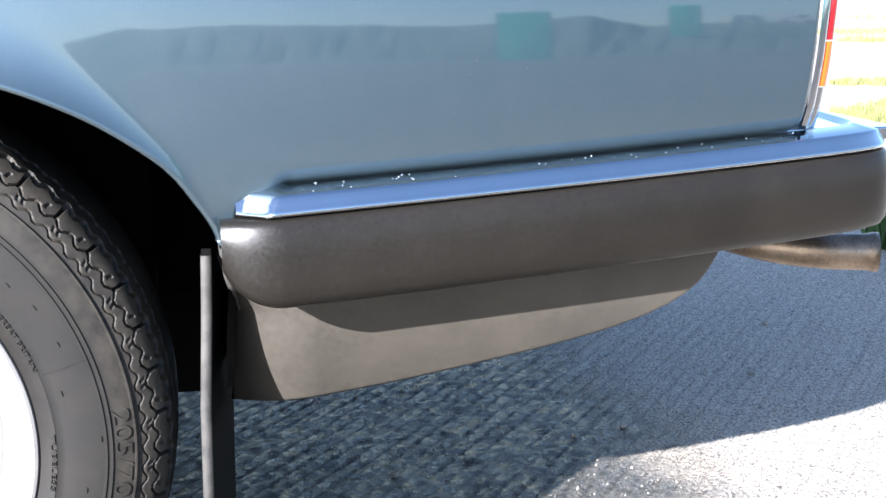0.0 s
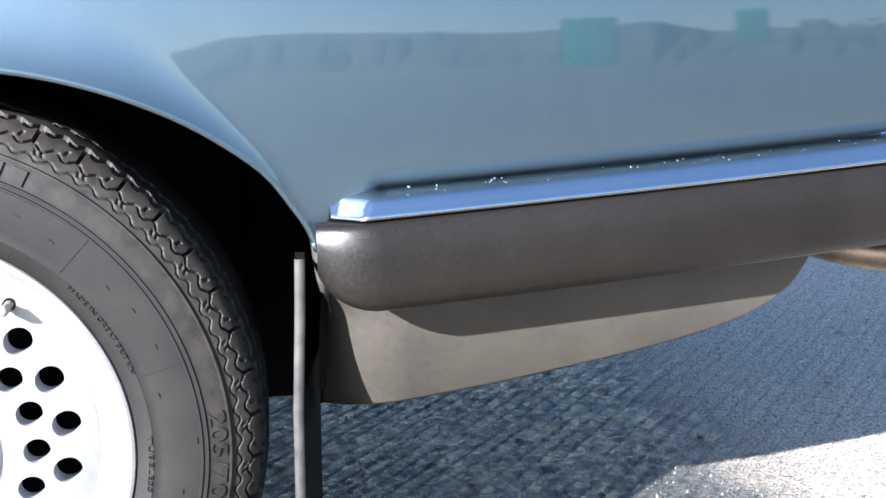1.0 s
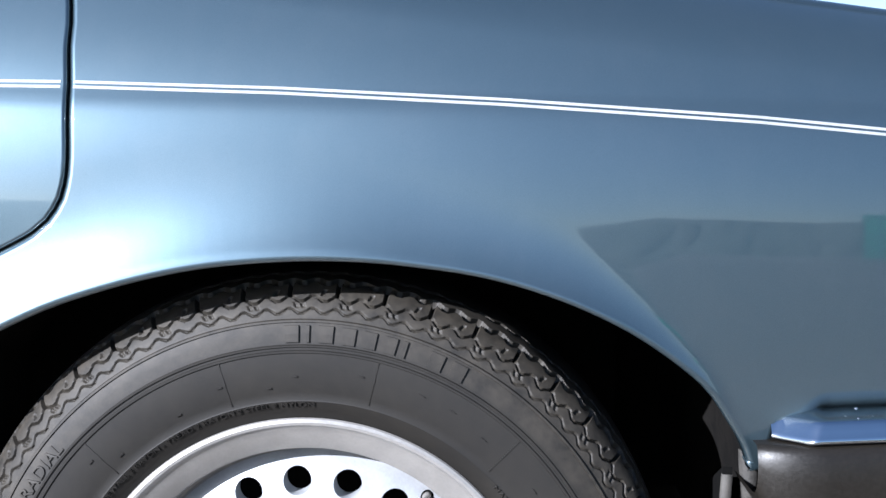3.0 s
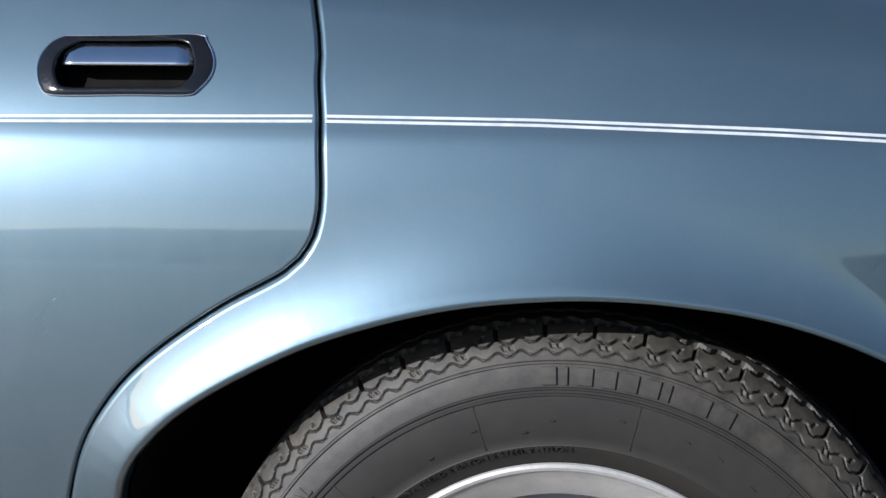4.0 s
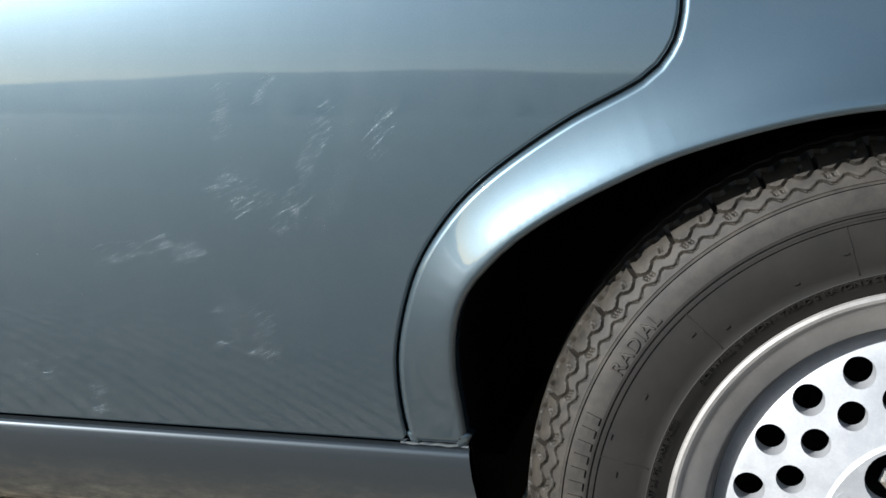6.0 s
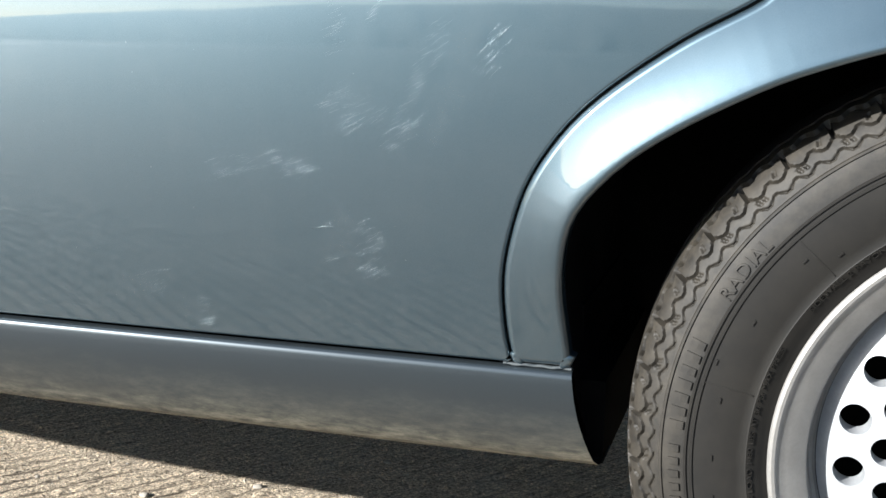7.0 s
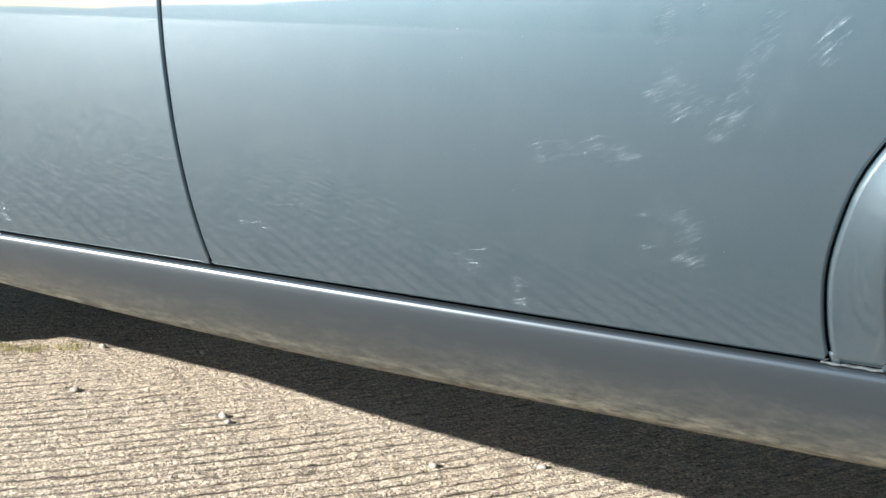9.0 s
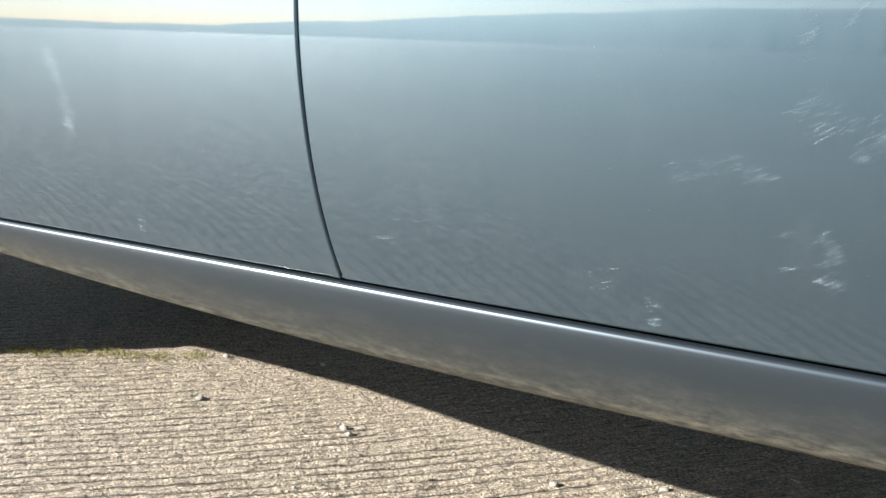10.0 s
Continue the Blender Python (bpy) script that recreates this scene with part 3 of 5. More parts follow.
front_outline = np.vstack([spline(front_arch, 0.03), straight([(-3.3, 0.42), (-3.68, 0.45), (-3.72, 0.60), (-3.70, 0.74)], 0.04),
                           straight([(-3.5, 0.80), (-2.6, 0.90), (-2.18, 0.955)], 0.04), spline(third_gap, 0.03)])
front_wing = panel("front_wing", front_outline, side, 0.02, PAINT, car)

# Black sheets added behind the gaps stand in for the shade deep in the joints.
for edge, name in ((rear_gap, "gap_backing"), (front_gap, "gap_backing"), (spline(third_gap, 0.03), "gap_backing")):
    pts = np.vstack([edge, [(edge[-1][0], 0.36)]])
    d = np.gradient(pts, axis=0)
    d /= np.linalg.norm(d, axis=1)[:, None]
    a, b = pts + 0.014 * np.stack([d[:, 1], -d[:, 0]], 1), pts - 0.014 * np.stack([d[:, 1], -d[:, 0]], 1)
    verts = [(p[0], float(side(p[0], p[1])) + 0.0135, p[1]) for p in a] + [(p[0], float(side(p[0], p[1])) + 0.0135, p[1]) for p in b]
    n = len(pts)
    raw(name, verts, [(k, k + 1, n + k + 1, n + k) for k in range(n - 1)], GAP_BLACK, car)

# Sill: a rolled ledge under the doors that curves in beneath the car.
SILL = [(0.0, 0.001), (0.0085, 0.0007), (0.0106, -0.0003), (0.0121, -0.0022), (0.0127, -0.0055), (0.0127, -0.011), (0.011, -0.024), (0.006, -0.042), (-0.002, -0.060), (-0.013, -0.076),
        (-0.027, -0.090), (-0.044, -0.099), (-0.064, -0.103), (-0.11, -0.104)]
sill_path = [(x, 0.004 + 0.03 * max(-1.6 - x, 0) ** 2, 0.371 + 0.004 * max(0, -x - 0.9) * 0.6 - 0.001) for x in np.linspace(-2.48, -0.425, 60)]


def sill_scale(k, prof):
    rise = 0.041 * max(0.0, -0.80 - sill_path[k][0]) ** 2
    return [(o, u * (1 - min(rise, 0.070) / 0.10)) for o, u in prof]


sill = sweep("sill", sill_path, SILL, DUSTY, car, "blue-grey sill with road dust along its lower edge", scale=sill_scale)
tail_pts = []
for k, x in enumerate(np.linspace(-0.425, -0.350, 12)):
    for o, u in SILL:
        edge = np.interp(0.371 + u, [p[1] for p in ARCH[:4]], [p[0] for p in ARCH[:4]])
        xx = -0.425 + (edge + 0.425) * k / 11
        tail_pts.append((xx, 0.004 - o, 0.370 + u))
n = len(SILL)
raw("sill_end", tail_pts, [(k * n + j, k * n + j + 1, (k + 1) * n + j + 1, (k + 1) * n + j) for k in range(11) for j in range(n - 1)], DUSTY, car)


# A bead of sealer along the joint between wing and sill.
bead = [(x, float(side(x, 0.3735)) + 0.0012 + 0.0004 * math.sin(x * 230), 0.3728 + 0.0003 * math.sin(x * 410)) for x in np.linspace(-0.429, -0.370, 40)]
sweep("sealer_bead", bead, [(-0.004, 0.0009), (0.0, 0.0010), (0.0006, 0.0004), (0.0006, -0.0006), (0.0, -0.0012), (-0.004, -0.0011)], SEALER, car, "grey sealer along the joint")


# Coachline: two painted lines a hair above the paint.
def coach_z(x):
    return np.interp(x, [-2.2, -0.6, -0.21, -0.03, 0.16, 0.37, 0.75, 0.97], [0.798, 0.801, 0.8048, 0.8033, 0.7978, 0.788, 0.760, 0.736])


def ribbon(name, xs, low, high, parent, surface):
    verts = [(x, float(surface(x, coach_z(x) + dz)) - 0.0005, coach_z(x) + dz) for x in xs for dz in (low, high)]
    raw(name, verts, [(2 * k, 2 * k + 2, 2 * k + 3, 2 * k + 1) for k in range(len(xs) - 1)], STRIPE, parent)


for xs, owner in ((np.linspace(-0.203, 0.96, 80), wing), (np.linspace(-1.112, -0.214, 60), rear_door), (np.linspace(-2.16, -1.122, 30), front_door)):
    ribbon("coachline", xs, 0.0, 0.0023, owner, side)
    ribbon("coachline", xs, -0.0043, -0.0019, owner, side)


# ---- door handle ----
def loop_on_side(points, out):
    return [(x, float(side(x, z)) - out, z) for x, z in points]


def resample(points, n):
    p = np.array(points + points[:1], float)
    s = np.r_[0, np.cumsum(np.linalg.norm(np.diff(p, axis=0), axis=1))]
    u = np.linspace(0, s[-1], n, endpoint=False)
    return np.stack([np.interp(u, s, p[:, 0]), np.interp(u, s, p[:, 1])], 1)


def rings(name, loops, mat, parent, label="", fill=False):
    """Closed loops of equal count joined one to the next; fill closes the last one."""
    n = len(loops[0])
    verts = [v for loop in loops for v in loop]
    faces = [(a * n + k, a * n + (k + 1) % n, (a + 1) * n + (k + 1) % n, (a + 1) * n + k) for a in range(len(loops) - 1) for k in range(n)]
    if fill:
        faces.append(tuple((len(loops) - 1) * n + k for k in range(n)))
    ob = raw(name, verts, faces, mat, parent, label)
    bm = bmesh.new()
    bm.from_mesh(ob.data)
    bmesh.ops.recalc_face_normals(bm, faces=bm.faces)
    bm.to_mesh(ob.data)
    bm.free()
    return ob


def shrink(points, d):
    p = np.array(points, float)
    t = np.roll(p, -1, 0) - np.roll(p, 1, 0)
    t /= np.linalg.norm(t, axis=1)[:, None]
    turn = np.sign(np.sum(p[:, 0] * np.roll(p[:, 1], -1) - np.roll(p[:, 0], -1) * p[:, 1]))
    return p + turn * d * np.stack([-t[:, 1], t[:, 0]], 1)


ring = resample([tuple(p) for p in spline(BEZEL + BEZEL[:1], 0.004)[:-1]], 96)
hole = resample([tuple(p) for p in spline(OPENING + OPENING[:1], 0.004)[:-1]], 96)
hole = hole[np.argmin(((hole - ring[0]) ** 2).sum(1)) + np.arange(96) - 96]
rings("handle_trim", [loop_on_side(ring, 0.0002), loop_on_side(shrink(ring, 0.0003), 0.0018), loop_on_side(shrink(ring, 0.0009), 0.0022), loop_on_side(shrink(ring, 0.0014), 0.0016)], CHROME, rear_door)
rings("handle_surround", [loop_on_side(shrink(ring, 0.0014), 0.0014), loop_on_side(shrink(ring, 0.004), 0.0030), loop_on_side(shrink(hole, -0.0025), 0.0032),
                loop_on_side(shrink(hole, -0.001), 0.0036), loop_on_side(hole, 0.001), loop_on_side(hole, -0.022)], GLOSS_BLACK, rear_door, "black plastic handle surround")
rings("handle_recess", [loop_on_side(shrink(hole, -0.001), -0.021), loop_on_side(shrink(hole, 0.006), -0.024)], UNDERSIDE, rear_door, fill=True)
flap_rows = []
for v in np.linspace(0, 1, 9):
    z = 0.8672 - 0.0202 * v
    reach = 0.0602 - 0.012 * (max(0, 0.5 - v) / 0.5) ** 2
    for u in np.linspace(-1, 1, 25):
        x = -0.3821 + reach * u
        inset = 0.012 * max(0, abs(u) - 0.86) / 0.14
        flap_rows.append((x, float(side(x, z)) + 0.0035 - 0.0045 * math.sin(v * math.pi / 2) + inset * 0.6, z))
flap_faces = [(r * 25 + c, r * 25 + c + 1, (r + 1) * 25 + c + 1, (r + 1) * 25 + c) for r in range(8) for c in range(24)]
pull = raw("handle_flap", flap_rows, flap_faces, CHROME, rear_door, "chrome pull flap")
thick = pull.modifiers.new("thick", "SOLIDIFY")
thick.thickness, thick.offset = 0.0025, 0.0


# ---- wheels ----
def tyre_mesh():
    """Sidewall with rings and a zigzag tread; the axis is y, the outer side has the smaller y."""
    pitch, per = 96, 18
    steps = pitch * per
    wall = [(0.2035, 0.010), (0.2045, 0.002), (0.209, -0.0015), (0.2125, -0.0035), (0.216, -0.0066), (0.222, -0.0088), (0.2235, -0.0094), (0.2245, -0.0090),
            (0.232, -0.0106), (0.244, -0.0121), (0.258, -0.0127), (0.2655, -0.0124), (0.2662, -0.0136), (0.2678, -0.0136), (0.2685, -0.0122),
            (0.2705, -0.0121), (0.2712, -0.0134), (0.2726, -0.0134), (0.2733, -0.0118), (0.282, -0.0102), (0.2880, -0.0085), (0.2912, -0.0072), (0.2918, -0.0084), (0.2935, -0.0080), (0.2942, -0.0050)]
    tread = spline([(0.2942, -0.0050), (0.3020, -0.0018), (0.3105, 0.0040), (0.3180, 0.0120), (0.3232, 0.0230), (0.3262, 0.0400), (0.3278, 0.0650), (0.3282, 0.0900)], 0.0008)[1:]
    inner = [(0.327, 0.14), (0.322, 0.165), (0.312, 0.184), (0.28, 0.197), (0.24, 0.195), (0.205, 0.182)]
    prof = np.array(wall + [tuple(p) for p in tread] + inner)
    s = np.r_[0, np.cumsum(np.linalg.norm(np.diff(np.array([wall[-1]] + [tuple(p) for p in tread]), axis=0), axis=1))][1:]
    tang = np.gradient(np.array([tuple(p) for p in tread]), axis=0)
    tang /= np.linalg.norm(tang, axis=1)[:, None]
    out = np.stack([tang[:, 1], -tang[:, 0]], 1)
    verts, n = np.zeros((steps, len(prof), 3)), len(prof)
    w = len(wall)
    for k in range(steps):
        u = (k / per) % 1.0
        zig = float(np.clip((abs(2 * u - 1) * 2 - 1) * 1.7, -1, 1))
        depth = np.zeros(len(s))
        for centre, swing, width, deep in ((0.0070, 0.0022 * zig, 0.0007, 0.0020), (0.0185, 0.0026 * zig, 0.0010, 0.0034),
                                           (0.041, 0.003 * zig, 0.003, 0.007), (0.068, 0.003 * zig, 0.003, 0.007)):
            depth = np.maximum(depth, deep * np.clip(2.4 - 1.6 * np.abs(s - centre - swing) / width, 0, 1))
        u2 = (k / (2 * per)) % 1.0
        cut = np.clip(1.5 - abs(u2 - 0.5) / 0.030, 0, 1)
        depth = np.maximum(depth, cut * 0.0065 * ((s > 0.0200) & (s < 0.042)))
        for at in (0.22, 0.36):
            sipe = np.clip(1.8 - abs(u2 - at - 10.0 * (s - 0.0128)) / 0.026, 0, 1)
            depth = np.maximum(depth, sipe * 0.0018 * np.clip(np.minimum(s - 0.0098, 0.0158 - s) / 0.0008, 0, 1))
        sipe = np.clip(1.8 - abs(u2 - 0.80 + 8.0 * (s - 0.024)) / 0.026, 0, 1)
        depth = np.maximum(depth, sipe * 0.0022 * np.clip(np.minimum(s - 0.0212, 0.0285 - s) / 0.0008, 0, 1))
        ring_k = prof.copy()
        ring_k[w : w + len(s)] -= out * -depth[:, None] * -1
        a = 2 * math.pi * k / steps
        verts[k] = np.stack([ring_k[:, 0] * math.cos(a), ring_k[:, 1], ring_k[:, 0] * math.sin(a)], 1)
    i, j = np.meshgrid(np.arange(steps), np.arange(n - 1), indexing="ij")
    a, b = (i * n + j).ravel(), (((i + 1) % steps) * n + j).ravel()
    return verts.reshape(-1, 3), np.stack([a, a + 1, b + 1, b], 1)


def sidewall_y(r):
    return np.interp(r, [0.205, 0.212, 0.216, 0.222, 0.232, 0.244, 0.258, 0.266, 0.272, 0.282, 0.2915, 0.2955], [0.0, -0.0033, -0.0066, -0.0088, -0.0106, -0.0121, -0.0127, -0.0124, -0.0119, -0.0102, -0.0075, -0.0058])


def raised(bm, a, r, lift):
    y = float(sidewall_y(r)) - lift
    return bm.verts.new((r * math.cos(a), y, r * math.sin(a)))


def arc_bar(bm, a0, a1, r0, r1, lift=0.0011, steps=6):
    """A raised bar on the sidewall between two angles (degrees) and two radii."""
    top = [[raised(bm, radians(a0 + (a1 - a0) * k / steps), r, lift) for r in (r0, (r0 + r1) / 2, r1)] for k in range(steps + 1)]
    low = [[raised(bm, radians(a0 + (a1 - a0) * k / steps), r, -0.0008) for r in (r0, (r0 + r1) / 2, r1)] for k in range(steps + 1)]
    for k in range(steps):
        for j in range(2):
            bm.faces.new((top[k][j], top[k + 1][j], top[k + 1][j + 1], top[k][j + 1]))
        bm.faces.new((top[k][0], low[k][0], low[k + 1][0], top[k + 1][0]))
        bm.faces.new((top[k][2], top[k + 1][2], low[k + 1][2], low[k][2]))
    for k in (0, steps):
        bm.faces.new((top[k][0], top[k][1], low[k][1], low[k][0]))
        bm.faces.new((top[k][1], top[k][2], low[k][2], low[k][1]))


def ring_text(name, words, radius, height, start, end, parent):
    """Raised letters that read clockwise round the sidewall from start to end (degrees)."""
    curve = bpy.data.curves.new(name, "FONT")
    curve.body, curve.size = words, 1.0
    curve.extrude = 0.05
    curve.resolution_u = 3
    ob = bpy.data.objects.new(name, curve)
    scene.collection.objects.link(ob)
    bpy.context.view_layer.update()
    me = bpy.data.meshes.new_from_object(ob.evaluated_get(bpy.context.evaluated_depsgraph_get()))
    bpy.data.objects.remove(ob)
    co = np.array([v.co[:] for v in me.vertices])
    lo, hi = co.min(0), co.max(0)
    for v, c in zip(me.vertices, co):
        a = radians(start + (end - start) * (c[0] - lo[0]) / (hi[0] - lo[0]))
        r = radius + height * (c[1] - lo[1]) / (hi[1] - lo[1])
        v.co = (r * math.cos(a), float(sidewall_y(r)) - (0.0015 if c[2] > 0 else -0.0006), r * math.sin(a))
    return finish(name, me, RUBBER, parent, "", smooth=False)


RIM_PROFILE = [(0.197, 0.012), (0.2030, 0.004), (0.2066, 0.0010), (0.2072, -0.0012), (0.2062, -0.0032), (0.2035, -0.0042), (0.2010, -0.0036), (0.2000, -0.0020), (0.1985, -0.0004), (0.1920, 0.0032), (0.1785, 0.0112),
               (0.1766, 0.0130), (0.1760, 0.0165), (0.1758, 0.0300), (0.1745, 0.0345), (0.1715, 0.0362), (0.1694, 0.0354)]


def face_y(r):
    return np.interp(r, [0.0, 0.084, 0.0855, 0.0875, 0.10, 0.1164, 0.1438, 0.152, 0.158, 0.163, 0.1665, 0.1695], [0.0060, 0.0060, 0.0068, 0.0090, 0.0120, 0.0160, 0.0235, 0.0260, 0.0282, 0.0310, 0.0335, 0.0355])


HOLES = [(0.1438, 6.35 + 18 * k, 0.0127) for k in range(20)] + [(0.1162, 15.15 + 18 * k, 0.0117) for k in range(20)]
NUTS = [(0.0590, 50.2 + 72 * k) for k in range(5)]
FACE_SHIFT = Vector((0.0006, 0.0, 0.0006))


def rim_face():
    from mathutils.geometry import delaunay_2d_cdt
    pts, edges, cuts = [], [], []

    def loop(cx, cz, r, n):
        first = len(pts)
        for k in range(n):
            a = 2 * math.pi * k / n
            pts.append(Vector((cx + r * math.cos(a), cz + r * math.sin(a))))
            edges.append((first + k, first + (k + 1) % n))
        return list(range(first, first + n))

    outer = loop(0, 0, 0.1695, 160)
    for r, a, s in HOLES:
        c = (r * math.cos(radians(a)), r * math.sin(radians(a)))
        cuts.append((*c, s))
    for r, a in NUTS:
        cuts.append((r * math.cos(radians(a)), r * math.sin(radians(a)), 0.0222))
    cuts.append((0.0, 0.0, 0.0315))
    cuts.append((0.1630 * math.cos(radians(52.4)), 0.1630 * math.sin(radians(52.4)), 0.0060))
    loops = [loop(x, z, s, 26) for x, z, s in cuts]
    for r in (0.1665, 0.163, 0.158, 0.152, 0.1300, 0.10, 0.0875, 0.0855, 0.0840):
        n = 150
        for k in range(n):
            a = 2 * math.pi * (k + 0.5) / n
            x, z = r * math.cos(a), r * math.sin(a)
            if all((x - cx) ** 2 + (z - cz) ** 2 > (s + 0.001) ** 2 for cx, cz, s in cuts):
                pts.append(Vector((x, z)))
    co, _, faces, *_ = delaunay_2d_cdt(pts, edges, [], 0, 1e-6)
    bm = bmesh.new()
    vs = [bm.verts.new((p.x, float(face_y(p.length)), p.y)) for p in co]
    for f in faces:
        c = sum((co[i] for i in f), Vector((0, 0))) / len(f)
        if c.length < 0.1695 and all((c.x - cx) ** 2 + (c.y - cz) ** 2 > (s * 0.985) ** 2 for cx, cz, s in cuts):
            bm.faces.new([vs[i] for i in f])
    bm.edges.ensure_lookup_table()
    bm.normal_update()
    for (cx, cz, s), ids in zip(cuts, loops):
        deep = 0.020 if s > 0.012 and s < 0.03 else 0.016
        rows = [[bm.verts.new((cx + s * q * math.cos(2 * math.pi * k / 26), float(face_y(math.hypot(cx + s * math.cos(2 * math.pi * k / 26), cz + s * math.sin(2 * math.pi * k / 26)))) + d, cz + s * q * math.sin(2 * math.pi * k / 26)))
                 for k in range(26)] for q, d in ((1.0, 0.0), (0.985, 0.0006), (0.97, 0.0025), (0.96, deep))]
        for a, b in zip(rows[:-1], rows[1:]):
            for k in range(26):
                bm.faces.new((a[k], b[k], b[(k + 1) % 26], a[(k + 1) % 26]))
    bmesh.ops.remove_doubles(bm, verts=bm.verts[:], dist=1e-6)
    bmesh.ops.recalc_face_normals(bm, faces=bm.faces[:])
    for e in bm.edges:
        if len(e.link_faces) == 2 and e.calc_face_angle() > radians(28):
            e.smooth = False
    return bm


def build_wheel(name):
    wheel = new(name)
    wheel.parent = car
    verts, faces = tyre_mesh()
    tyre = raw("tyre", verts.tolist(), faces.tolist(), RUBBER, wheel, "dusty black radial tyre")
    tyre.data.set_sharp_from_angle(angle=radians(38))
    for a in range(12):
        bm = bmesh.new()
        ang = 17.6 + 29.85 * a
        arc_bar(bm, ang - 0.14, ang + 0.14, 0.227, 0.2660, 0.0007, 1)
        part("ridge", bm, RUBBER, wheel, smooth=False)
    blocks = [(a0, a1, 0.2745, 0.2900) for a0, a1 in ((95.0, 91.6), (90.9, 90.1), (89.2, 85.6), (85.0, 81.8), (81.2, 78.2), (77.6, 74.6), (74.0, 73.1), (69.5, 66.0), (65.4, 61.8))]
    blocks += [(176.5 - 2.4 * k, 174.6 - 2.4 * k, 0.2745, 0.288) for k in range(7)] + [(199 - 2.3 * k, 197.3 - 2.3 * k, 0.2765, 0.2865) for k in range(9)]
    for a0, a1, r0, r1 in blocks:
        bm = bmesh.new()
        arc_bar(bm, a0 - 0.14 * (a0 - a1), a1 + 0.14 * (a0 - a1), r0 + 0.0008, r1 - 0.0008, 0.0018, 4)
        part("maker_mark", bm, RUBBER, wheel, smooth=False)
    ring_text("size_lettering", "205/70", 0.2745, 0.0150, 6.5, -10.5, wheel)
    ring_text("radial_lettering", "RADIAL", 0.2755, 0.0105, 152.2, 140.5, wheel)
    ring_text("ply_lettering", "TREAD 2 RAYON 2 STEEL 2 NYLON", 0.2185, 0.0042, 124.0, 89.0, wheel)
    ring_text("load_lettering", "MAX LOAD 1480 LBS AT 36 PSI MAX PRESS", 0.2185, 0.0042, 193.0, 155.0, wheel)
    ring_text("sidewall_lettering", "SIDEWALL 2 RAYON -", 0.2185, 0.0042, 145.5, 124.8, wheel)
    ring_text("origin_lettering", "MADE IN GREAT BRITAIN", 0.2195, 0.0042, 44.0, 19.0, wheel)
    ring_text("tube_lettering", "TUBELESS", 0.2185, 0.0042, 3.0, -11.0, wheel)
    rng = random.Random(5)
    for k in range(36):
        a = 10 * k + rng.uniform(-3, 3)
        r = rng.choice((0.236, 0.250, 0.262, 0.245))
        bm = bmesh.new()
        arc_bar(bm, a, a + 1.1, r, r + 0.0012, 0.0012, 1)
        part("rubber_vent", bm, RUBBER, wheel, smooth=False)
    rv, rf = revolve(RIM_PROFILE, 180)
    rim = raw("rim", rv, rf, RIM_METAL, wheel, "silver alloy rim with round holes")
    rim.data.set_sharp_from_angle(angle=radians(30))
    for k in range(5):
        bm = bmesh.new()
        for sx in (-1, 1):
            for q in range(9):
                an = math.pi * q / 8 - math.pi / 2
                bm.verts.new((sx * (0.0075 + 0.0045 * math.cos(an)), 0.0, sx * 0.0045 * math.sin(an)))
        bm.verts.ensure_lookup_table()
        top = bm.faces.new(bm.verts[:])
        low = bmesh.ops.extrude_face_region(bm, geom=[top])
        for v in low["geom"]:
            if isinstance(v, bmesh.types.BMVert):
                v.co.y -= 0.0008
        bmesh.ops.recalc_face_normals(bm, faces=bm.faces[:])
        mark = part("casting_mark", bm, ALLOY, rim, smooth=False)
        an = 16.0 + 72 * k
        mark.matrix_basis = pose(0.0755 * math.cos(radians(an)), 0.0062, 0.0755 * math.sin(radians(an)), 0, 90 - an, 0)
    part("wheel_face", rim_face(), ALLOY, wheel, "bright silver alloy face with forty holes").location = FACE_SHIFT
    # Barrel and disc are near black in place of shade behind the holes.
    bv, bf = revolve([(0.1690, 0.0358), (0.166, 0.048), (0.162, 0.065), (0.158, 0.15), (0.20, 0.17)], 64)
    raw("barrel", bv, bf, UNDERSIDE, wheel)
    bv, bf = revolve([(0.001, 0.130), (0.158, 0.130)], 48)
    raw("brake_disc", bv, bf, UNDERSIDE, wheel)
    for r, a in NUTS:
        x, z = r * math.cos(radians(a)), r * math.sin(radians(a))
        # Pocket metal coloured near black for the shade round the nut.
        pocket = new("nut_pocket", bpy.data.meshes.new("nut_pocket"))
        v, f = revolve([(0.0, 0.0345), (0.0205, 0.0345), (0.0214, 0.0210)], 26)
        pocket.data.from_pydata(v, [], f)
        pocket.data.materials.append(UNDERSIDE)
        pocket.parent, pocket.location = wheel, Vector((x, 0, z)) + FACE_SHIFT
        bm = bmesh.new()
        rows = []
        for rad, y in ((0.0113, 0.034), (0.0113, 0.0100), (0.0103, 0.0072), (0.0066, 0.0050), (0.0, 0.0045)):
            rows.append([bm.verts.new((rad * math.cos(math.pi / 3 * k + 0.2), y, rad * math.sin(math.pi / 3 * k + 0.2))) for k in range(6)] if rad else [bm.verts.new((0, y, 0))])
        for p, q in zip(rows[:-1], rows[1:]):
            for k in range(6):
                bm.faces.new((p[k], p[(k + 1) % 6], q[(k + 1) % 6], q[k]) if len(q) > 1 else (p[k], p[(k + 1) % 6], q[0]))
        bmesh.ops.recalc_face_normals(bm, faces=bm.faces[:])
        nut = part("wheel_nut", bm, CHROME, wheel, "chrome wheel nut", smooth=False)
        nut.location = Vector((x, 0, z)) + FACE_SHIFT
